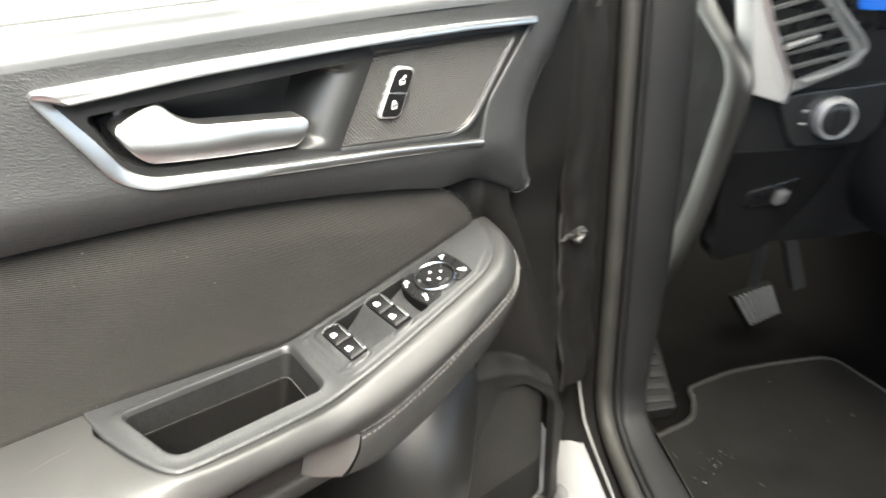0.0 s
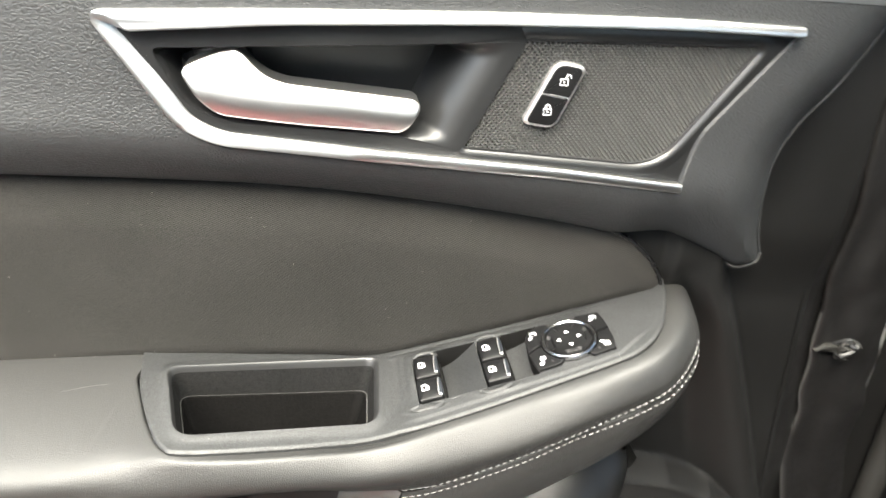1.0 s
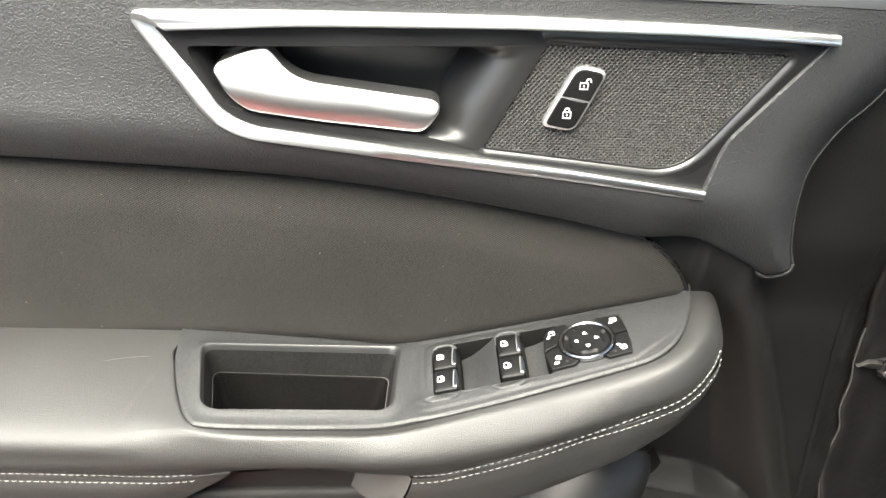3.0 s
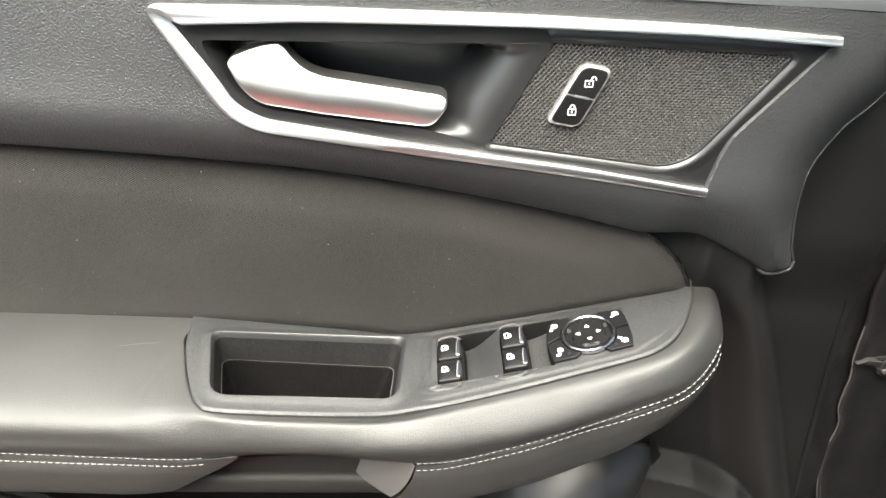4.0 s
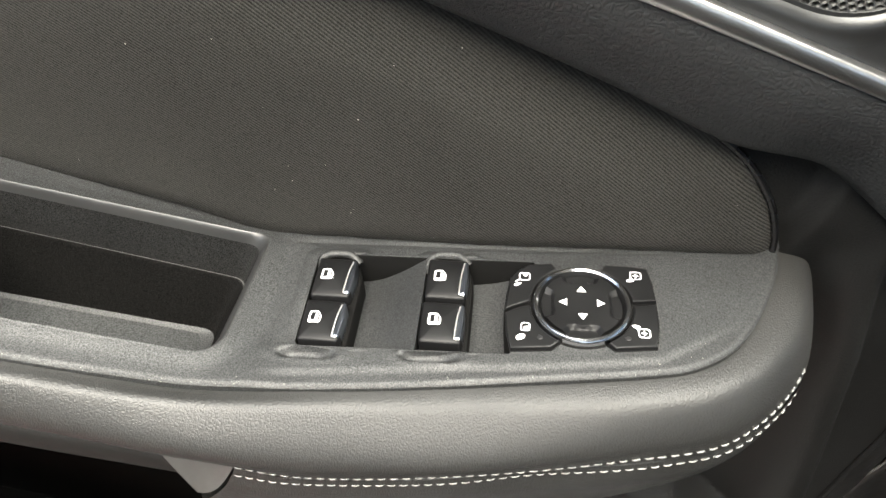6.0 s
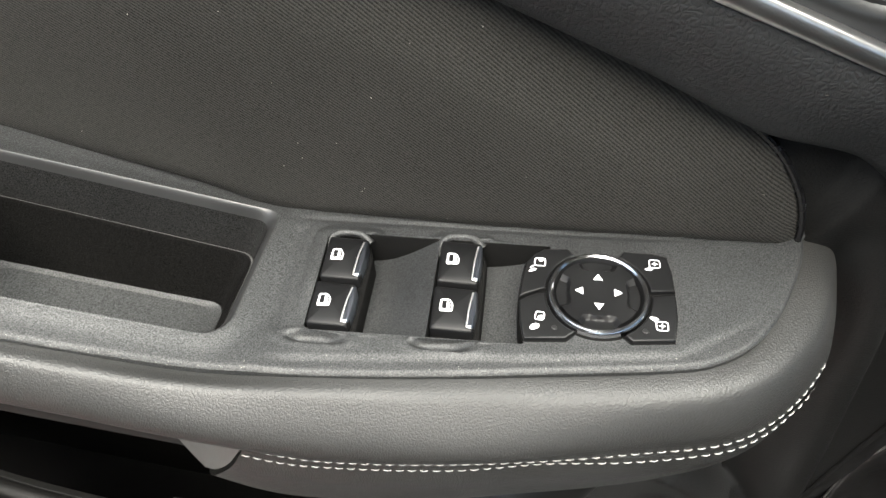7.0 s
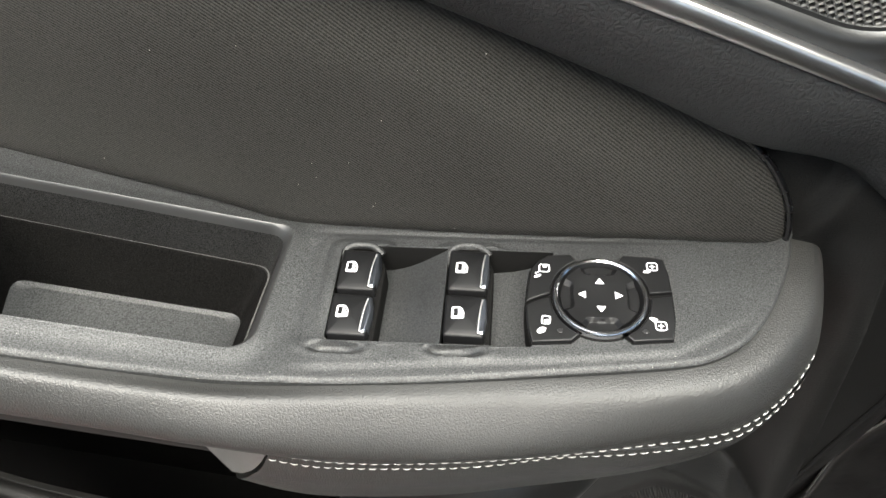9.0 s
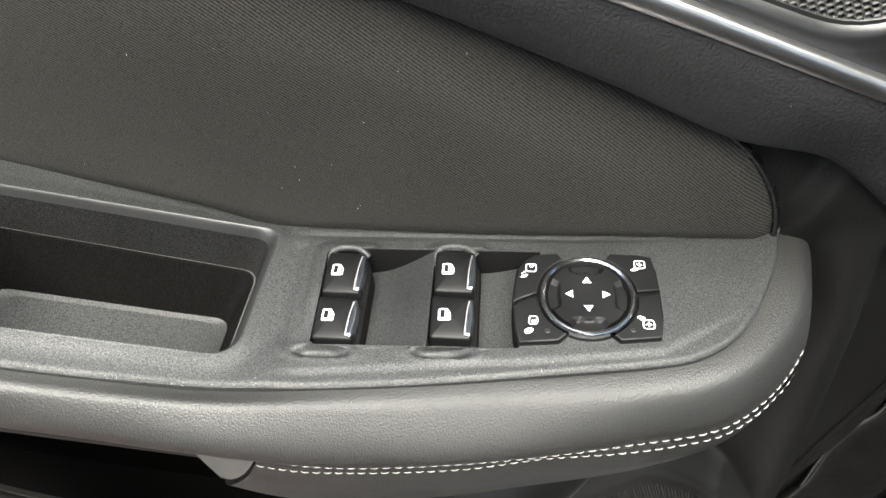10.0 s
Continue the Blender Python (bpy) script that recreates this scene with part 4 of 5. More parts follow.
G3 = [(-0.60, 0.4190, 0.752), (-0.10, 0.4190, 0.7505), (0.020, 0.4190, 0.7475), (0.045, 0.4190, 0.7465), (0.068, 0.4195, 0.7460), (0.092, 0.421, 0.7470), (0.125, 0.424, 0.7490), (0.175, 0.4245, 0.7488), (0.22, 0.4235, 0.7445),
      (0.27, 0.4210, 0.7480), (0.33, 0.4235, 0.7680), (0.39, 0.4315, 0.7875), (0.4320, 0.4435, 0.8025), (0.4630, 0.476, 0.8165), (0.4755, 0.520, 0.824), (0.4755, 0.540, 0.824)]


def flare(g, k=1.0):
    """The front end of the armrest, a little fuller."""
    out = []
    for x, y, z in g:
        a, b = float(smooth(0.40, 0.45, x)), float(smooth(0.385, 0.43, x) * smooth(0.525, 0.47, y))
        out.append((x + 0.0026 * k * a, y - 0.0024 * k * b, z - 0.0006 * k * a))
    return out


G2, G3 = flare(G2, 0.5), flare(G3)
pad = part("armrest_pad", loft([G0, G0b, G1, G2, G3], 150, 40), LEATHER, arm, "padded black leather armrest edge", sharp=80)
part("pad_fold", loft([G3, [(x, y + 0.0025, z - 0.0006) for x, y, z in G3], [(x, y + 0.016, z + 0.004) for x, y, z in G3]], 120, 8), LEATHER, pad)

# lower cushion, front
F3 = [(0.2400, 0.4235, 0.7405), (0.255, 0.4220, 0.7435), (0.27, 0.4215, 0.7475), (0.30, 0.4220, 0.7575), (0.33, 0.4240, 0.7675), (0.36, 0.4290, 0.7770), (0.39, 0.4318, 0.7868), (0.413, 0.4370, 0.7950), (0.4320, 0.4438, 0.8020), (0.4495, 0.4575, 0.8095), (0.4632, 0.4765, 0.816), (0.4757, 0.520, 0.8235), (0.4757, 0.540, 0.8235)]
F4 = [(0.2360, 0.4205, 0.7250), (0.252, 0.4190, 0.7255), (0.27, 0.4190, 0.7275), (0.30, 0.4195, 0.7365), (0.33, 0.4220, 0.7460), (0.36, 0.4270, 0.7560), (0.39, 0.4300, 0.7675), (0.413, 0.4352, 0.7780), (0.4325, 0.4422, 0.7885), (0.4500, 0.4565, 0.797), (0.4637, 0.4765, 0.805), (0.4760, 0.520, 0.813), (0.4760, 0.540, 0.813)]
F5 = [(0.2245, 0.4265, 0.7000), (0.248, 0.4250, 0.6985), (0.27, 0.4250, 0.7005), (0.30, 0.4270, 0.7080), (0.33, 0.4300, 0.7165), (0.36, 0.4340, 0.7285), (0.39, 0.4380, 0.7425), (0.413, 0.4425, 0.7590), (0.4315, 0.4495, 0.7730), (0.4480, 0.463, 0.784), (0.4610, 0.483, 0.793), (0.4720, 0.520, 0.801), (0.472, 0.540, 0.801)]
F3, F4, F5 = flare(F3), flare(F4), flare(F5)
F6 = [(x - 0.002, y + 0.022, z - 0.004) for x, y, z in F5]
F7 = [(x - 0.004, max(y + 0.08, 0.53), z + 0.004) for x, y, z in F5]
cush = part("armrest_cushion", loft([F3, [(x, y - 0.0008, z - 0.003) for x, y, z in F3], F4, F5, F6, F7], 100, 34), LEATHER, arm, "black leather lower cushion with white double stitching", sharp=80)
# lower cushion, rear
Q3 = [(-0.60, 0.4195, 0.7515), (-0.10, 0.4195, 0.7500), (0.020, 0.4195, 0.7470), (0.068, 0.4200, 0.7455), (0.1105, 0.4235, 0.7480)]
Q4 = [(-0.60, 0.4170, 0.735), (-0.10, 0.4170, 0.733), (0.010, 0.4170, 0.731), (0.055, 0.4180, 0.7295), (0.088, 0.4225, 0.7290)]
Q5 = [(-0.60, 0.4270, 0.703), (-0.10, 0.4270, 0.7015), (-0.01, 0.4270, 0.7005), (0.025, 0.4275, 0.6995), (0.052, 0.4310, 0.6990)]
Q6 = [(x, y + 0.025, z - 0.005) for x, y, z in Q5]
Q7 = [(x, 0.54, z) for x, y, z in Q5]
rear = part("armrest_cushion", loft([Q3, [(x, y - 0.0008, z - 0.003) for x, y, z in Q3], Q4, Q5, Q6, Q7], 60, 34), LEATHER, arm, "black leather lower cushion with white double stitching", sharp=80)
part("cushion_end", loft([[Q3[-1], (0.118, 0.432, 0.7480), (0.124, 0.447, 0.748)], [Q4[-1], (0.100, 0.435, 0.727), (0.106, 0.449, 0.726)], [Q5[-1], (0.062, 0.438, 0.698), (0.072, 0.451, 0.697)]], 10, 12), LEATHER, rear)

# pull cup below the tray
cup = part("pull_cup", loft([[(0.03, 0.4460, z), (0.12, 0.4475, z), (0.215, 0.4480, z)] for z in (0.760, 0.735, 0.704)], 20, 10), CUPWALL, arm, "black moulded pull cup under the armrest")
part("cup_lip", loft([[(-0.02, y, z), (0.12, y + 0.001, z), (0.222, y + 0.002, z + 0.001)] for y, z in ((0.452, 0.7040), (0.4455, 0.7045), (0.4405, 0.7015), (0.4385, 0.6940), (0.4415, 0.6860), (0.455, 0.682), (0.53, 0.684))], 30, 24), CUPLIP, cup)
part("cup_cheek", loft([[(0.2400, 0.4236, 0.7405), (0.2350, 0.4225, 0.7250), (0.2285, 0.4245, 0.7110), (0.2215, 0.4290, 0.6990)],
                        [(0.2300, 0.4285, 0.7440), (0.2235, 0.4300, 0.7260), (0.2165, 0.4325, 0.7120), (0.2110, 0.4355, 0.7000)],
                        [(0.2120, 0.4370, 0.7480), (0.2060, 0.4400, 0.7280), (0.2005, 0.4430, 0.7140), (0.1960, 0.4450, 0.7035)],
                        [(0.2000, 0.4500, 0.7500), (0.1960, 0.4520, 0.7290), (0.1920, 0.4530, 0.7150), (0.1880, 0.4540, 0.7040)]], 20, 16), CUPEND, cup, "smooth grey end of the pull cup")


# stitches
def stitch_mesh():
    bm = bmesh.new()
    rows = []
    for x, r, lift in ((-0.0018, 0.0001, -0.0003), (-0.0013, 0.00024, 0.0), (0.0, 0.00030, 0.0002), (0.0013, 0.00024, 0.0), (0.0018, 0.0001, -0.0003)):
        rows.append([(x, lift + r * math.cos(a), r * math.sin(a)) for a in np.linspace(0, 2 * math.pi, 6, endpoint=False)])
    strip(bm, rows)
    me = bpy.data.meshes.new("stitch")
    bm.to_mesh(me)
    bm.free()
    me.materials.append(THREAD)
    for f in me.polygons:
        f.use_smooth = True
    return me


STITCH = stitch_mesh()


def skin(ob):
    return BVHTree.FromPolygons([v.co.copy() for v in ob.data.vertices], [tuple(p.vertices) for p in ob.data.polygons])


def sew(line, parent, surface_of, dz, pitch=0.0050):
    """A row of stitches laid on the outer skin of a padded part, a little above or below the seam."""
    tree = skin(surface_of)
    fine_ = cr(line, 400)
    L = np.linalg.norm(np.diff(fine_, axis=0), axis=1).sum()
    pts_ = even(fine_, int(L / pitch) + 1)
    for a, b in zip(pts_[:-1], pts_[1:]):
        d = Vector(b - a).normalized()
        m = Vector((a + b) / 2) + Vector((0, 0, dz))
        out = d.cross(Vector((0, 0, 1))).normalized()
        if out.y > 0:
            out = -out
        hit = tree.ray_cast(m + out * 0.03, -out, 0.05)[0]
        at = hit if hit is not None and (hit - m).length < 0.012 else m + out * 0.0012
        up = out.cross(d)
        ob = new("stitch", STITCH)
        ob.parent, ob.matrix_parent_inverse = parent, base_of(parent).inverted()
        ob.matrix_basis = Matrix.Translation(at + out * 0.0002) @ Matrix((d, out, up)).transposed().to_4x4()


tree = skin(pad)
for ax, ay, bx, by in ((0.012, 0.4865, 0.030, 0.4905), (0.030, 0.4905, 0.041, 0.4915)):
    ends = [tree.ray_cast(Vector((x, y, 0.95)), Vector((0, 0, -1)))[0] for x, y in np.linspace((ax, ay), (bx, by), 5)]
    part("scratch", tube([tuple(e + Vector((0, 0, 0.0001))) for e in ends], 0.00012, 5, 12), CUPEND, pad, "fine pale scratch in the leather")

front_line = [(x, y, z) for x, y, z in F3[:-2]]
sew(front_line, cush, pad, 0.0034)
sew(front_line, cush, cush, -0.0038)
rear_line = [(-0.30, 0.4195, 0.7508)] + Q3[1:-1] + [(0.088, 0.4213, 0.7462)]
sew(rear_line, rear, pad, 0.0034)
sew(rear_line, rear, rear, -0.0042)

# ---------------------------------------------------------------- lower door
EDGE_Z = [0.20, 0.34, 0.47, 0.604, 0.742, 0.84, 0.90, 1.062]
EDGE_X = [0.648, 0.647, 0.645, 0.624, 0.610, 0.600, 0.600, 0.598]
LOW_OUT = even([(-0.36, 0.20)] + [(x, z) for x, z in zip(EDGE_X, EDGE_Z)] + [(0.47, 1.062), (0.47, 0.93), (0.41, 0.92), (0.40, 0.80), (-0.36, 0.78)], 260, True)
BAND = [(0.28, 0.60), (0.31, 0.632), (0.353, 0.646), (0.402, 0.650), (0.451, 0.646), (0.505, 0.631), (0.553, 0.606), (0.588, 0.573), (0.611, 0.52), (0.620, 0.20)]
SPK = rounded([(0.494, 0.596), (0.534, 0.588), (0.580, 0.548), (0.596, 0.34), (0.367, 0.34)], [0.006, 0.03, 0.02, 0.02, 0.01], 8)


def low_place(p):
    x, z = p[:, 0], p[:, 1]
    fold = np.interp(z, [0.20, 0.55, 0.591, 0.689, 0.785, 0.841, 0.90, 1.06], [0.66, 0.622, 0.607, 0.572, 0.535, 0.509, 0.497, 0.49])
    s = x - fold + 0.011
    wide = np.interp(z, [0.55, 0.70, 0.80, 0.86], [0.058, 0.042, 0.024, 0.018])
    y = 0.540 - 0.024 * smooth(-0.010 - wide, -0.006, s) + (0.030 - 0.012 * smooth(0.80, 0.88, z)) * smooth(-0.002, 0.020, s)
    flush = smooth(0.795, 0.865, z) * smooth(0.004, -0.010, s)
    y = y + (0.5175 + 0.009 * smooth(0.459, 0.450, x) - y) * flush
    band = np.array(BAND)
    inb = inside(p, np.vstack([band, [(0.28, 0.20)]]))
    d = edge_gap(p, band, closed=False)
    y = y - np.where(inb, 0.030 * smooth(0.0, 0.016, d), 0)
    y = y - 0.0022 * np.exp(-(edge_gap(p, SPK) / 0.0045) ** 2)
    pocket = smooth(0.345, 0.30, x) * smooth(0.72, 0.70, z)
    y = y + 0.06 * pocket
    return np.stack([x, y, z], 1)


spk_out = np.array(SPK) if area2(SPK) > 0 else np.array(SPK)[::-1]
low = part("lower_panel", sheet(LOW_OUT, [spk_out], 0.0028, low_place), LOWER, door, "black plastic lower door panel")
# panel faces inside the pocket get a darker copy, painting the armrest's shade
low.data.materials.append(POCKETSHADE)
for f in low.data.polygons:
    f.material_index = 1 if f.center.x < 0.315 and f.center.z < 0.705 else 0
bm = bmesh.new()
top_ = low_place(spk_out)
strip(bm, [top_] + [np.stack([q[:, 0], top_[:, 1] + dy, q[:, 1]], 1) for q, dy in ((inset(spk_out, 0.0006), 0.0003), (inset(spk_out, 0.0012), 0.0016), (inset(spk_out, 0.0016), 0.0060), (inset(spk_out, 0.0030), 0.0110))])
part("grille_frame", bm, LOWER, door, "rounded black frame of the speaker grille")
spk = part("speaker_grille", sheet(inset(spk_out, 0.0024), [], 0.02, lambda p: np.stack([p[:, 0], np.full(len(p), 0.5150), p[:, 1]], 1)), POCKET, door, "finely dotted black speaker grille")
verts, faces = [], []
gp_ = np.array([(0.38 + (c + 0.5 * (r % 2)) * 0.0026, 0.42 + r * 0.0023) for r in range(80) for c in range(86)])
for x, z in gp_[inside(gp_, inset(spk_out, 0.0045))]:
    n0 = len(verts)
    q = 0.0010
    verts += [(x - q, 0.5150, z), (x, 0.5150, z - q), (x + q, 0.5150, z), (x, 0.5150, z + q), (x, 0.5141, z)]
    faces += [(n0 + i, n0 + (i + 1) % 4, n0 + 4) for i in range(4)]
me = bpy.data.meshes.new("speaker_relief")
me.from_pydata(verts, [], faces)
me.materials.append(CUPLIP)
dots = new("speaker_relief", me)
dots.parent, dots.matrix_parent_inverse = spk, base_of(spk).inverted()
tagged(dots, "fine raised dots of the speaker grille", kind="stuff")

def pod_edge(z):
    return float(np.interp(z, [0.20, 0.30, 0.40, 0.5216, 0.5859, 0.6423, 0.66], [0.28, 0.305, 0.335, 0.382, 0.414, 0.452, 0.458]))


pod_u = [-0.17, -0.126, -0.037, 0.096, 0.26, 0.48, 0.70, 0.89, 1.0]
pod_t = [0.560, 0.575, 0.595, 0.622, 0.645, 0.660, 0.664, 0.657, 0.650]
tuck = [0.170, 0.112, 0.070, 0.038, 0.017, 0.005, 0.0, 0.0, 0.003]
pod_g = []
for y, dz in ((0.524, 0.003), (0.510, -0.005), (0.495, -0.019), (0.481, -0.037), (0.468, -0.058), (0.457, -0.082), (0.449, -0.11), (0.445, -0.15), (0.450, -0.24), (0.465, -0.36)):
    row = []
    for u, z, t in zip(pod_u, pod_t, tuck):
        row.append((0.285 + (pod_edge(z + dz) - 0.285) * u, y + t, z + dz))
    e, z = pod_edge(0.650 + dz), 0.650 + dz
    row += [(e + 0.005, max(y + 0.012, 0.478), z - 0.002), (e + 0.009, max(y + 0.03, 0.500), z - 0.004), (e + 0.011, 0.522, z - 0.005)]
    pod_g.append(row)
part("speaker_pod", loft(pod_g, 90, 50), POD, door, "rounded black bulge beside the speaker", sharp=80)
lip = [(-0.60, 0.690), (-0.20, 0.672), (-0.06, 0.640), (-0.005, 0.604), (0.021, 0.566), (0.047, 0.536), (0.105, 0.517), (0.20, 0.507), (0.30, 0.500)]
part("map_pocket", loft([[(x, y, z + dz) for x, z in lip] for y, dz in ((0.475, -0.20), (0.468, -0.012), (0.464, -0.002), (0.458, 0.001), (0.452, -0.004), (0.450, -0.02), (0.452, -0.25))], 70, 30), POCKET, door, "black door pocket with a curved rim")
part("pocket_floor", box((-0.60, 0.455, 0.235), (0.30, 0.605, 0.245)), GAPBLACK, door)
part("pocket_tab", prism(rounded([(0.178, 0.530), (0.205, 0.536), (0.200, 0.512), (0.185, 0.504)], 0.002, 3), face_lay(0.466), -0.005, 0.003, 0.001), CHEEK, door)

# front edge of the door shell, seen past the trim
shell = []
for dx, y in ((-0.006, 0.545), (0.008, 0.552), (0.045, 0.575), (0.095, 0.600), (0.135, 0.618), (0.142, 0.70)):
    shell.append([(np.interp(z, EDGE_Z, EDGE_X) + dx + 0.006 * math.sin(z * 23) * (dx > 0), y, z) for z in (0.24, 0.34, 0.45, 0.54, 0.62, 0.70, 0.78, 0.86, 0.94, 1.02, 1.10)])
part("door_shell", loft(shell, 60, 24), DARKMETAL, door, "dark painted front edge of the door shell")
part("shell_edge", tube([(np.interp(z, EDGE_Z, EDGE_X) + 0.140 + 0.004 * math.sin(z * 19), 0.620, z) for z in (0.34, 0.42, 0.5, 0.6, 0.7, 0.8, 0.9, 1.0, 1.1)], 0.0022, 8, 60), CHEEK, door, "thin grey rubber lip")
lip_x = [0.690, 0.690, 0.672, 0.668, 0.670, 0.662, 0.661, 0.656, 0.654, 0.648, 0.652, 0.645, 0.640, 0.628]
lip_z = [0.44, 0.495, 0.56, 0.595, 0.628, 0.655, 0.69, 0.715, 0.75, 0.79, 0.85, 0.90, 0.95, 1.00]
part("shell_flap", loft([[(x + dx - 0.016, y - 0.017, z + 0.022) for x, z in zip(lip_x, lip_z)] for dx, y in ((0.002, 0.586), (-0.001, 0.580), (0.004, 0.577), (0.020, 0.580), (0.045, 0.576), (0.075, 0.584))], 90, 20), DARKMETAL, door, "dark wavy rubber flap at the door edge")
# pale tube along the flap's edge, a highlight put in as colour
part("flap_highlight", tube([(x - 0.017, 0.5625, z + 0.022) for x, z in zip(lip_x[1:9], lip_z[1:9])], 0.0009, 6, 90), CUPEND, door, "pale line painted as the highlight on the flap's edge")
part("loom_bracket", prism(rounded([(0.639, 0.7320), (0.682, 0.7275), (0.690, 0.7335), (0.650, 0.7375)], 0.002, 3), face_lay(0.5585), -0.004, 0.002, 0.001), RUBBER, door, "small grey bracket at the wiring")
part("outer_skin", box((-0.60, 0.72, 0.22), (0.74, 0.735, 1.05), 0.004), PAINT, door, "silver painted outer door skin")
rng = random.Random(7)
for k in range(5):
    pts_ = [(0.655, 0.566, 0.730)] + [(0.672 + rng.uniform(-0.010, 0.010), 0.555 + rng.uniform(-0.004, 0.005), 0.733 + rng.uniform(-0.010, 0.010)) for j in range(5)] + [(0.700, 0.575, 0.735)]
    part("wiring_loom", tube(pts_, 0.0016 + 0.0004 * (k % 3), 7, 50), (RUBBER, INSERT, DARKMETAL)[k % 3], door, "bunched wiring loom between door and pillar")
for z, y in ((0.93, 0.60), (0.985, 0.605), (0.90, 0.598)):
    part("hinge_bolt", tube([(0.625, y, z), (0.650, y + 0.01, z)], 0.008, 8, 4), BLACK, door)

# ---------------------------------------------------------------- car body round the opening
TH = radians(58)
FX, FY, RX, RY = math.cos(TH), math.sin(TH), math.sin(TH), -math.cos(TH)


def cw(f, r, z):
    """Car places: forwards and inwards from the front hinge, in metres."""
    return (0.791 + 1.1 * (f * FX + r * RX), 0.656 + 1.1 * (f * FY + r * RY), 1.1 * z - 0.1167)


def cbox(lo, hi, bevel=0.0):
    bm = box(lo, hi, bevel)
    for v in bm.verts:
        v.co = cw(*v.co)
    return bm


body = thing("car", cw(-0.3, 0.2, 0.0), "silver car body round the open front doorway", "car")
APER = [(0.035, 1.20), (0.020, 1.10), (-0.002, 1.017), (-0.038, 0.813), (-0.063, 0.656), (-0.082, 0.53), (-0.098, 0.470), (-0.135, 0.440), (-0.225, 0.428), (-0.50, 0.424), (-1.15, 0.424)]
part("door_seal", tube([cw(f, 0.036, z) for f, z in APER], 0.0135, 12, 90), RUBBER, body, "grey-brown rubber door seal")
part("seal_lip", tube([cw(f - 0.010, 0.052, z + 0.004) for f, z in APER], 0.004, 8, 80), DASH, body)
pil = []
for r, df, dz in ((0.030, 0.02, -0.012), (0.054, -0.002, 0.004), (0.060, -0.012, 0.010), (0.085, -0.016, 0.012), (0.112, -0.010, 0.008), (0.122, 0.010, -0.004), (0.125, 0.06, -0.03)):
    w = [1, 1, 1, 1, 1, 1, 0.8, 0.3, 0, 0, 0]
    thin = [1, 1, 1, 1, 0.97, 0.88, 0.84, 0.84, 0.9, 1, 1]
    pil.append([cw(f + df * k, r * q if r > 0.06 else r, z + dz * (1 - k)) for (f, z), k, q in zip(APER, w, thin)])
part("pillar_trim", loft(pil, 100, 30), DASH, body, "black plastic pillar and sill trim")
# near-black colour paints the shade in the gap before the seal
part("pillar", loft([[cw(f + df, r, z + dz) for f, z in APER] for r, df, dz in ((-0.05, 0.10, -0.10), (-0.04, 0.03, -0.035), (-0.01, 0.012, -0.016), (0.03, 0.010, -0.012))], 80, 14), GAPBLACK, body, "door frame flange, coloured black for the shaded gap")
part("fender_line", tube([cw(f, 0.0, z) for f, z in ((0.016, 1.1), (0.010, 1.015), (-0.030, 0.82), (-0.054, 0.697), (-0.073, 0.529), (-0.105, 0.475), (-0.15, 0.455), (-0.3, 0.445))], 0.0022, 8, 60), EDGE, body, "thin grey edge of the wing")
part("sill_panel", loft([[cw(f, r, z) for f in (0.12, 0.0, -0.2, -1.15)] for r, z in ((0.00, 0.425), (-0.025, 0.42), (-0.05, 0.40), (-0.065, 0.34), (-0.06, 0.26), (-0.03, 0.20))], 20, 24), PAINT, body, "silver painted sill below the door")
part("roof", cbox((-2.2, 0.15, 1.62), (0.0, 1.45, 1.66), 0.015), PAINT, body, "silver roof panel")
part("headliner", cbox((-2.2, 0.16, 1.60), (0.0, 1.44, 1.615)), CHEEK, body)
part("rear_side", cbox((-2.4, 0.02, 0.25), (-1.15, 0.10, 1.62), 0.02), PAINT, body)
part("windscreen", loft([[cw(f, r, z) for r in (0.16, 0.8, 1.5)] for f, z in ((0.80, 1.03), (0.40, 1.33), (-0.02, 1.61))], 10, 10), TINTED, body, "tinted windscreen").visible_shadow = False
part("far_side", cbox((-2.4, 1.50, 0.25), (0.6, 1.55, 1.40), 0.01), DASH, body)
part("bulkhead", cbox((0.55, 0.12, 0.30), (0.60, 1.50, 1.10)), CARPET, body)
part("rear_wall", cbox((-2.4, 0.1, 0.3), (-2.35, 1.5, 1.10)), DASH, body)

carpet = []
for f, z in ((-2.3, 0.362), (-0.4, 0.362), (0.02, 0.362), (0.14, 0.372), (0.24, 0.41), (0.34, 0.48), (0.45, 0.58), (0.54, 0.70)):
    carpet.append([cw(f, r, z + dz) for r, dz in ((0.115, 0.06), (0.125, 0.02), (0.145, 0.0), (0.5, 0.0), (0.62, 0.0), (0.68, 0.05), (0.72, 0.18), (0.74, 0.3))])
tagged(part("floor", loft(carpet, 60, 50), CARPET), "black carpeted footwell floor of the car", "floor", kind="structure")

mat_o = rounded([(-0.95, 0.150), (-0.078, 0.140), (-0.048, 0.214), (-0.008, 0.236), (0.026, 0.240), (0.060, 0.33), (0.070, 0.40), (0.080, 0.538), (-0.056, 0.585), (-0.95, 0.60)], [0.02, 0.004, 0.02, 0.02, 0.012, 0.03, 0.03, 0.03, 0.06, 0.02], 6)


def car_lay(z0):
    def lay(p, h):
        p = np.asarray(p, float)
        h = np.broadcast_to(h, (len(p),))
        return np.array([cw(f, r, z0 + k) for (f, r), k in zip(p, h)])
    return lay


fmat = thing("floor_mat", cw(-0.3, 0.35, 0.364), "dark carpet car mat with bound edge and crumbs", "floor mat")
part("mat_body", prism(mat_o, car_lay(0.362), 0.0, 0.010, 0.003), MATPILE, fmat)
mo = np.array(mat_o)
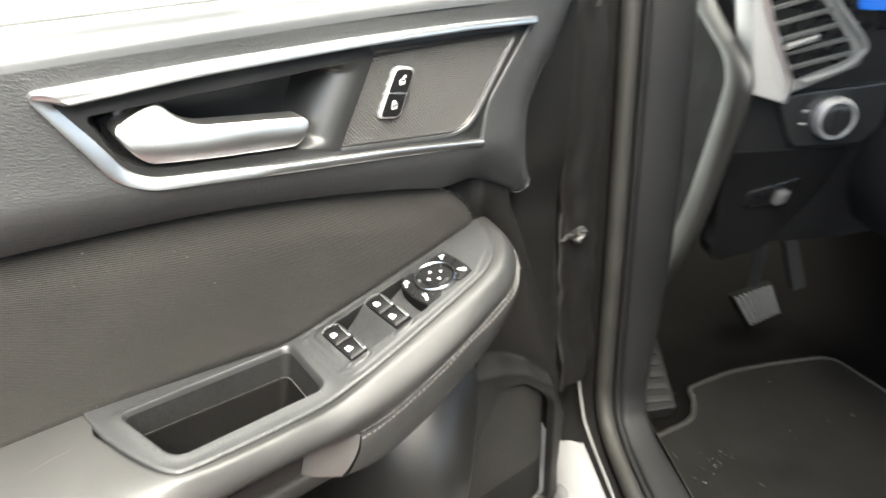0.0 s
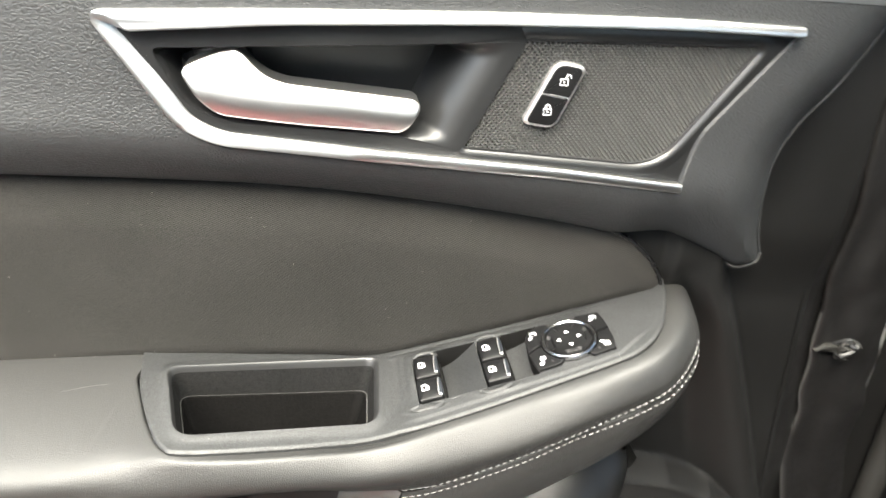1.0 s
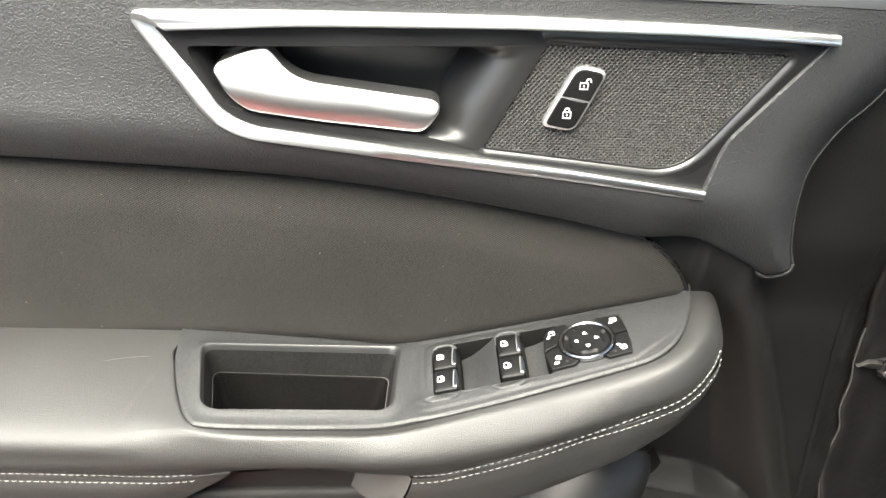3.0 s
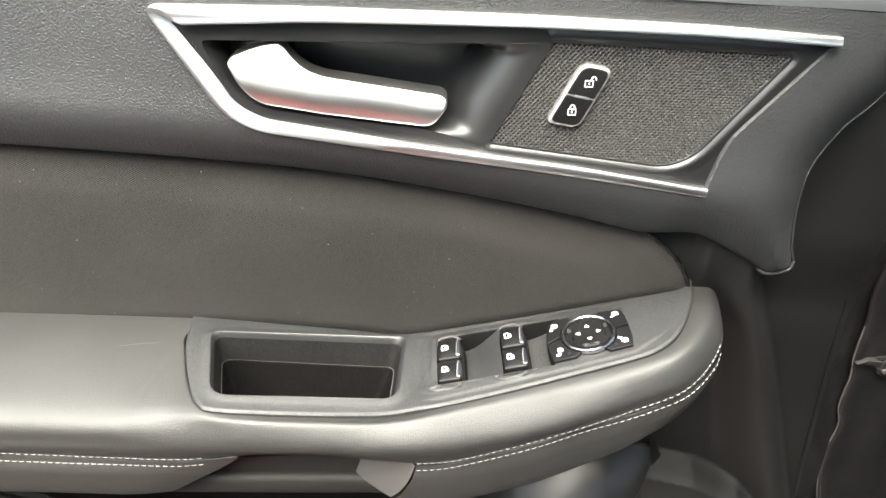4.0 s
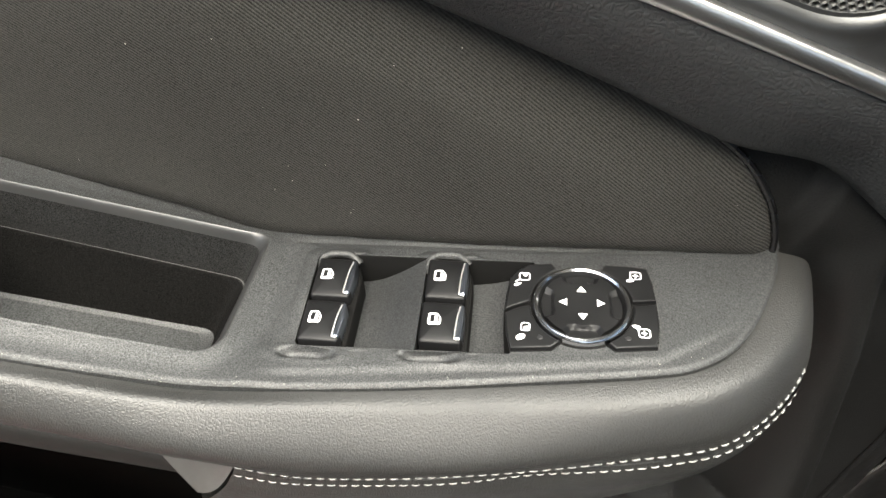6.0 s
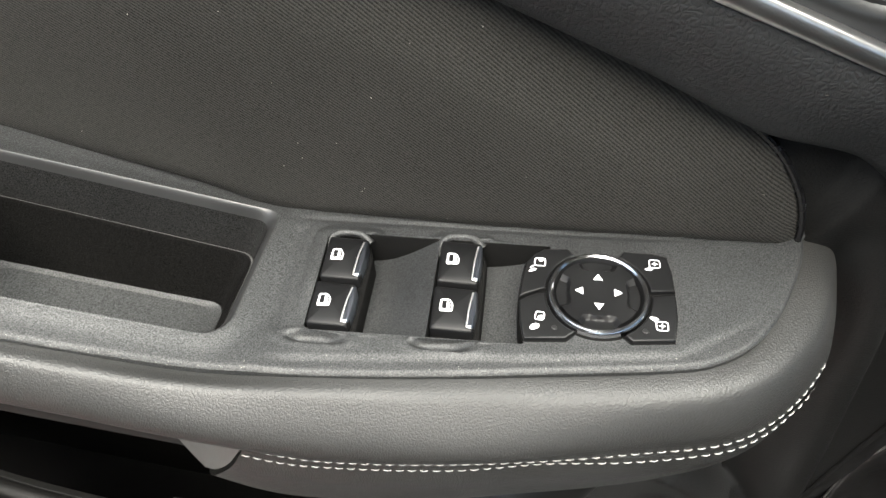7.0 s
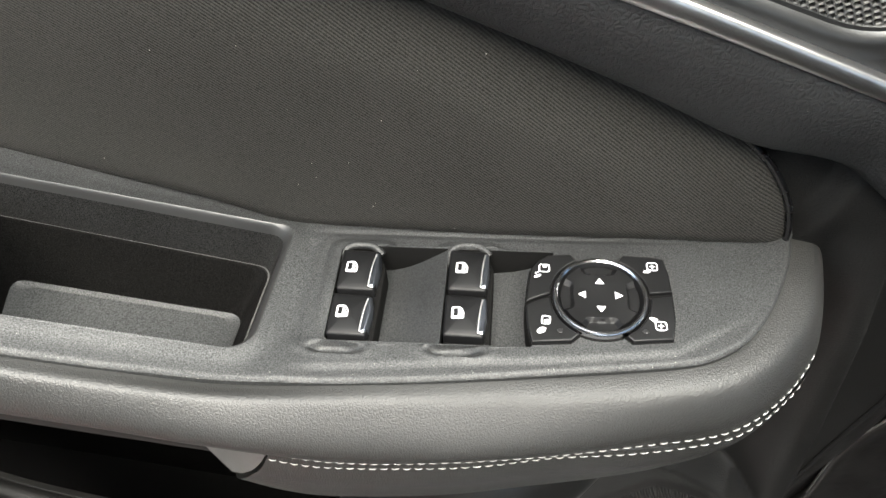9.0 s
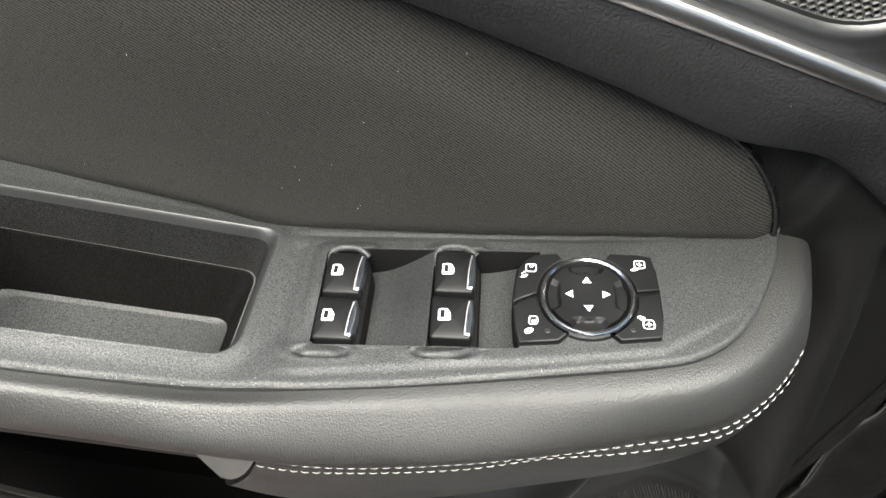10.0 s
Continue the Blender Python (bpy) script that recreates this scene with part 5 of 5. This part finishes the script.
part("mat_binding", tube([cw(f, r, 0.371) for f, r in np.vstack([mo, mo[:1]])], 0.0042, 8, 240), RUBBER, fmat, "grey woven edge binding")
rng = random.Random(4)
crumbs = bmesh.new()
for k in range(44):
    f, r = (rng.uniform(-0.30, 0.05), rng.uniform(0.16, 0.56))
    if k < 18:
        f, r = -0.14 + rng.gauss(0, 0.02), 0.20 + rng.gauss(0, 0.03)
    s_ = rng.uniform(0.0004, 0.0010)
    a_ = rng.uniform(0, 3.14)
    m_ = Matrix.Translation(cw(f, r, 0.3735)) @ Matrix.Rotation(a_, 4, "Z") @ Matrix.Diagonal((s_ * rng.uniform(1, 2.5), s_, s_ * 0.6, 1))
    bmesh.ops.create_icosphere(crumbs, subdivisions=1, radius=1, matrix=m_)
tagged(part("crumbs", crumbs, DUST), "pale crumbs and grit on the mat", "crumbs", kind="stuff")

rest = thing("foot_rest", cw(0.1, 0.17, 0.37), "ribbed black rubber foot rest beside the pedals", "foot rest")


def rest_lay(p, h):
    p = np.asarray(p, float)
    h = np.broadcast_to(h, (len(p),))
    return np.array([cw(f - 0.35 * k, r, 0.376 + 0.22 * max(f + 0.02, 0) + k) for (f, r), k in zip(p, h)])


part("rest_plate", prism(rounded([(-0.035, 0.132), (-0.030, 0.190), (0.19, 0.222), (0.19, 0.165)], 0.008, 3), rest_lay, -0.03, 0.014, 0.003), DASH, rest)
for k in range(8):
    f0 = -0.018 + k * 0.024
    part("rest_rib", prism(rounded([(f0, 0.142 + k * 0.003), (f0, 0.183 + k * 0.0036), (f0 + 0.011, 0.184 + k * 0.0036), (f0 + 0.011, 0.143 + k * 0.003)], 0.002, 2), rest_lay, 0.012, 0.019, 0.002), CUPLIP, rest)

brake = thing("brake_pedal", cw(0.17, 0.42, 0.40), "brake pedal with a ribbed grey rubber pad", "pedal")


def pad_lay(p, h):
    p = np.asarray(p, float)
    h = np.broadcast_to(h, (len(p),))
    return np.array([cw(0.17 - 0.5 * (z - 0.44) * -0.8 - k, r, z + 0.3 * k) for (r, z), k in zip(p, h)])


PADC = [(0.372, 0.455), (0.455, 0.476), (0.474, 0.420), (0.408, 0.398)]
part("pedal_pad", prism(rounded(PADC, 0.008, 3), pad_lay, -0.008, 0.006, 0.002), GAPBLACK, brake)
pc = [np.array(v) for v in PADC]
for k in range(8):
    u0 = 0.07 + k * 0.112
    a0, a1 = pc[0] + (pc[1] - pc[0]) * u0, pc[0] + (pc[1] - pc[0]) * (u0 + 0.048)
    b0, b1 = pc[3] + (pc[2] - pc[3]) * u0, pc[3] + (pc[2] - pc[3]) * (u0 + 0.048)
    part("pad_rib", prism([a0 * 0.94 + b0 * 0.06, a1 * 0.94 + b1 * 0.06, a1 * 0.06 + b1 * 0.94, a0 * 0.06 + b0 * 0.94], pad_lay, 0.004, 0.012, 0.001), EDGE, brake)
part("pedal_arm", tube([cw(0.19, 0.425, 0.46), cw(0.21, 0.435, 0.53), cw(0.26, 0.44, 0.62), cw(0.36, 0.45, 0.74)], 0.011, 8, 20), DASH, brake)
gas = thing("accelerator_pedal", cw(0.19, 0.50, 0.40), "black hanging accelerator pedal", "pedal")
part("pedal_blade", prism(rounded([(0.474, 0.560), (0.500, 0.562), (0.524, 0.462), (0.497, 0.455)], 0.006, 3), pad_lay, -0.008, 0.004, 0.002), DASH, gas)
part("pedal_arm", tube([cw(0.23, 0.49, 0.55), cw(0.28, 0.49, 0.64), cw(0.38, 0.49, 0.76)], 0.010, 8, 16), DASH, gas)

# ---------------------------------------------------------------- dashboard
dash = thing("dashboard", cw(0.1, 0.6, 0.6), "black dashboard with silver-trimmed air vent", "dashboard")
CAP = [(0.13, 1.03), (0.10, 0.995), (0.043, 0.968), (-0.012, 0.944), (-0.034, 0.919), (-0.033, 0.89), (-0.021, 0.831), (0.011, 0.705), (0.055, 0.60), (0.106, 0.518)]
capc = cr(CAP, 40)
part("end_panel", loft([[cw(f + 0.030, 0.1805, z) for f, z in capc], [cw(f + 0.05, 0.178, z) for f, z in capc], [cw(0.40, 0.168, z) for f, z in capc]], 40, 12), GAPBLACK, dash, "black side cap of the dashboard")
part("end_rim", loft([[cw(f + df, r, z) for f, z in CAP] for r, df in ((0.178, 0.036), (0.178, 0.024), (0.181, 0.009), (0.187, 0.000), (0.194, -0.003), (0.200, 0.004), (0.204, 0.03))], 50, 20), ENDTRIM, dash, "rounded grey edge of the dashboard")


def dash_lay(f0):
    """Dashboard face: flat points are (inwards, z), height stands out towards the driver."""
    def lay(p, h):
        p = np.asarray(p, float)
        h = np.broadcast_to(h, (len(p),))
        return np.array([cw(f0 - k, r, z) for (r, z), k in zip(p, h)])
    return lay


D0 = dash_lay(0.0)
part("dash_face", prism([(0.215, 0.66), (0.218, 1.04), (0.75, 1.04), (0.75, 0.70), (0.40, 0.66)], D0, -0.2, -0.012, 0.004), DASH, dash)
part("side_trim", prism(rounded([(0.174, 1.06), (0.186, 1.06), (0.2050, 1.011), (0.263, 0.915), (0.261, 0.8835), (0.214, 0.897), (0.188, 1.005)], 0.003, 3), D0, -0.03, 0.012, 0.003), SIDEGREY, dash, "satin grey dashboard side trim")
part("trim_ridge", tube([cw(-0.013, r, z) for r, z in ((0.190, 1.058), (0.206, 1.011), (0.234, 0.959), (0.259, 0.916), (0.258, 0.886))], 0.0045, 8, 30), SILVER, dash, "bright edge of the side trim")
vent = part("vent_frame", prism(rounded([(0.175, 1.065), (0.270, 1.065), (0.312, 1.010), (0.366, 0.955), (0.364, 0.928), (0.275, 0.893), (0.262, 0.914), (0.205, 1.011)], [0.004, 0.01, 0.02, 0.02, 0.01, 0.006, 0.003, 0.01], 4), D0, -0.03, 0.0, 0.004), DASHGREY, dash, "grey air vent frame")
part("vent_mouth", prism(rounded([(0.186, 1.052), (0.258, 1.052), (0.294, 1.004), (0.343, 0.956), (0.343, 0.938), (0.272, 0.912), (0.262, 0.928)], 0.006, 3), D0, -0.02, 0.0012, 0.001), BLACK, vent)
for k in range(6):
    z0 = 0.932 + k * 0.0185
    x0, x1 = 0.266 - 0.62 * (z0 - 0.925), 0.342 - 0.85 * max(z0 + 0.012 - 0.95, 0)
    part("vent_slat", prism(rounded([(x0, z0 - 0.006), (x1, z0 + 0.012), (x1, z0 + 0.018), (x0, z0)], 0.001, 2), D0, -0.01, 0.006, 0.0012), SLAT, vent)
part("vent_tab", prism(rounded([(0.247, 0.953), (0.288, 0.965), (0.288, 0.974), (0.247, 0.961)], 0.002, 2), D0, 0.0, 0.011, 0.002), SILVER, vent, "silver vent slider")
part("vent_edge", tube([cw(-0.003, r, z) for r, z in ((0.262, 1.06), (0.305, 1.010), (0.356, 0.962), (0.357, 0.944), (0.335, 0.926), (0.285, 0.910))], 0.004, 8, 40), DASHGREY, vent)
part("switch_panel", prism(rounded([(0.262, 0.882), (0.285, 0.892), (0.42, 0.905), (0.425, 0.840), (0.40, 0.818), (0.300, 0.815), (0.286, 0.832)], 0.008, 4), D0, -0.02, -0.004, 0.003), INSERT, dash, "black light switch panel")
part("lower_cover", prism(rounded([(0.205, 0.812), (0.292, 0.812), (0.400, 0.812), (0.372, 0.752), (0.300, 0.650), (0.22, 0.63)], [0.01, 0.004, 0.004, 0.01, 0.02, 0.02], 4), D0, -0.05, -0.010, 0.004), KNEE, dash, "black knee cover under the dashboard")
part("release_recess", prism(rounded([(0.245, 0.722), (0.255, 0.748), (0.330, 0.768), (0.312, 0.728)], 0.006, 3), D0, -0.02, -0.008, 0.001), BLACK, dash)
part("bonnet_release", prism(rounded([(0.290, 0.728), (0.296, 0.748), (0.312, 0.752), (0.308, 0.734)], 0.004, 3), D0, -0.01, 0.004, 0.003), CUPEND, dash, "grey bonnet release lever")
circ2 = lambda c, r, n=32: [(c[0] + r * math.cos(a), c[1] + r * math.sin(a)) for a in np.linspace(0, 2 * math.pi, n, endpoint=False)]
KN = (0.346, 0.858)
knob = part("light_knob", prism(circ2(KN, 0.0215), D0, -0.01, 0.012, 0.003), INSERT, dash, "round chrome-rimmed light switch knob")
bm = bmesh.new()
strip(bm, [D0(circ2(KN, r), h) for r, h in ((0.030, -0.006), (0.030, 0.004), (0.0275, 0.010), (0.024, 0.010), (0.0215, 0.006))])
part("knob_ring", bm, FRAME, knob, "bright chrome knob ring")
part("knob_grip", prism(rounded([(KN[0] - 0.006, KN[1] - 0.019), (KN[0] + 0.006, KN[1] - 0.019), (KN[0] + 0.006, KN[1] + 0.019), (KN[0] - 0.006, KN[1] + 0.019)], 0.003, 3), D0, 0.008, 0.018, 0.003), INSERT, knob)
for z in (0.866, 0.848):
    part("panel_button", prism(rounded([(0.300, z), (0.309, z), (0.309, z + 0.004), (0.300, z + 0.004)], 0.001, 2), D0, -0.01, 0.0, 0.001), DASHGREY, dash)
part("column_cover", loft([[cw(f, r, z + dz) for f in (-0.10, 0.0, 0.15)] for r, z, dz in ((0.43, 0.70, 0), (0.405, 0.76, 0), (0.42, 0.83, 0), (0.46, 0.86, 0), (0.52, 0.86, 0), (0.55, 0.80, 0))], 10, 24), DASH, dash, "black steering column cover")
screen = part("instrument_screen", prism(rounded([(0.338, 0.975), (0.56, 0.970), (0.56, 1.08), (0.300, 1.08)], 0.006, 3), dash_lay(0.006), -0.01, 0.0, 0.001), BLACK, dash, "dark instrument display lit blue")
part("screen_light", prism([(0.345, 1.000), (0.55, 0.990), (0.55, 1.07), (0.315, 1.07)], dash_lay(0.005), -0.001, 0.0006, 0.0002), SCREEN, screen, "glowing blue display area")

# lint and dust on the cloth
rng = random.Random(11)
lint = bmesh.new()
for k in range(38):
    x, z = rng.uniform(-0.05, 0.44), rng.uniform(0.80, 0.93)
    if not inside([(x, z)], inset(CL_OUT if area2(CL_OUT) > 0 else CL_OUT[::-1], 0.008))[0]:
        continue
    q = rng.uniform(0.00010, 0.00026)
    bmesh.ops.create_icosphere(lint, subdivisions=1, radius=1, matrix=Matrix.Translation((x, 0.5147, z)) @ Matrix.Rotation(rng.uniform(0, 3), 4, "Y") @ Matrix.Diagonal((q * rng.uniform(1, 2.2), q * 0.6, q, 1)))
tagged(part("lint", lint, DUST), "pale specks of lint on the cloth panel", "lint", kind="stuff")

# dust specks along the armrest seam and on the trim
rng = random.Random(23)
dust = bmesh.new()
for k in range(70):
    x = rng.uniform(0.09, 0.42)
    seam = np.interp(x, [0.09, 0.165, 0.2695, 0.3528, 0.396, 0.42], [0.4270, 0.4272, 0.4385, 0.4462, 0.4515, 0.4635])
    y = seam + (rng.uniform(-0.0004, 0.0012) if k < 45 else rng.uniform(0.002, 0.008))
    z = trim_place(np.array([(x, y)]))[0, 2]
    q = rng.uniform(0.00008, 0.00020)
    bmesh.ops.create_icosphere(dust, subdivisions=1, radius=1, matrix=Matrix.Translation((x, y, z + q * 0.4)) @ Matrix.Rotation(rng.uniform(0, 3), 4, "Z") @ Matrix.Diagonal((q * rng.uniform(1, 2.5), q, q * 0.6, 1)))
for k in range(26):
    x, z = rng.uniform(-0.05, 0.50), rng.uniform(0.90, 0.93)
    if not inside([(x, z)], inset(ups, 0.008))[0]:
        continue
    y = upper_place(np.array([(x, z)]))[0, 1]
    q = rng.uniform(0.00010, 0.00022)
    bmesh.ops.create_icosphere(dust, subdivisions=1, radius=1, matrix=Matrix.Translation((x, y, z)) @ Matrix.Diagonal((q * rng.uniform(1, 2), q * 0.6, q, 1)))
tagged(part("dust", dust, DUST), "fine pale dust specks on the door trim", "dust", kind="stuff")
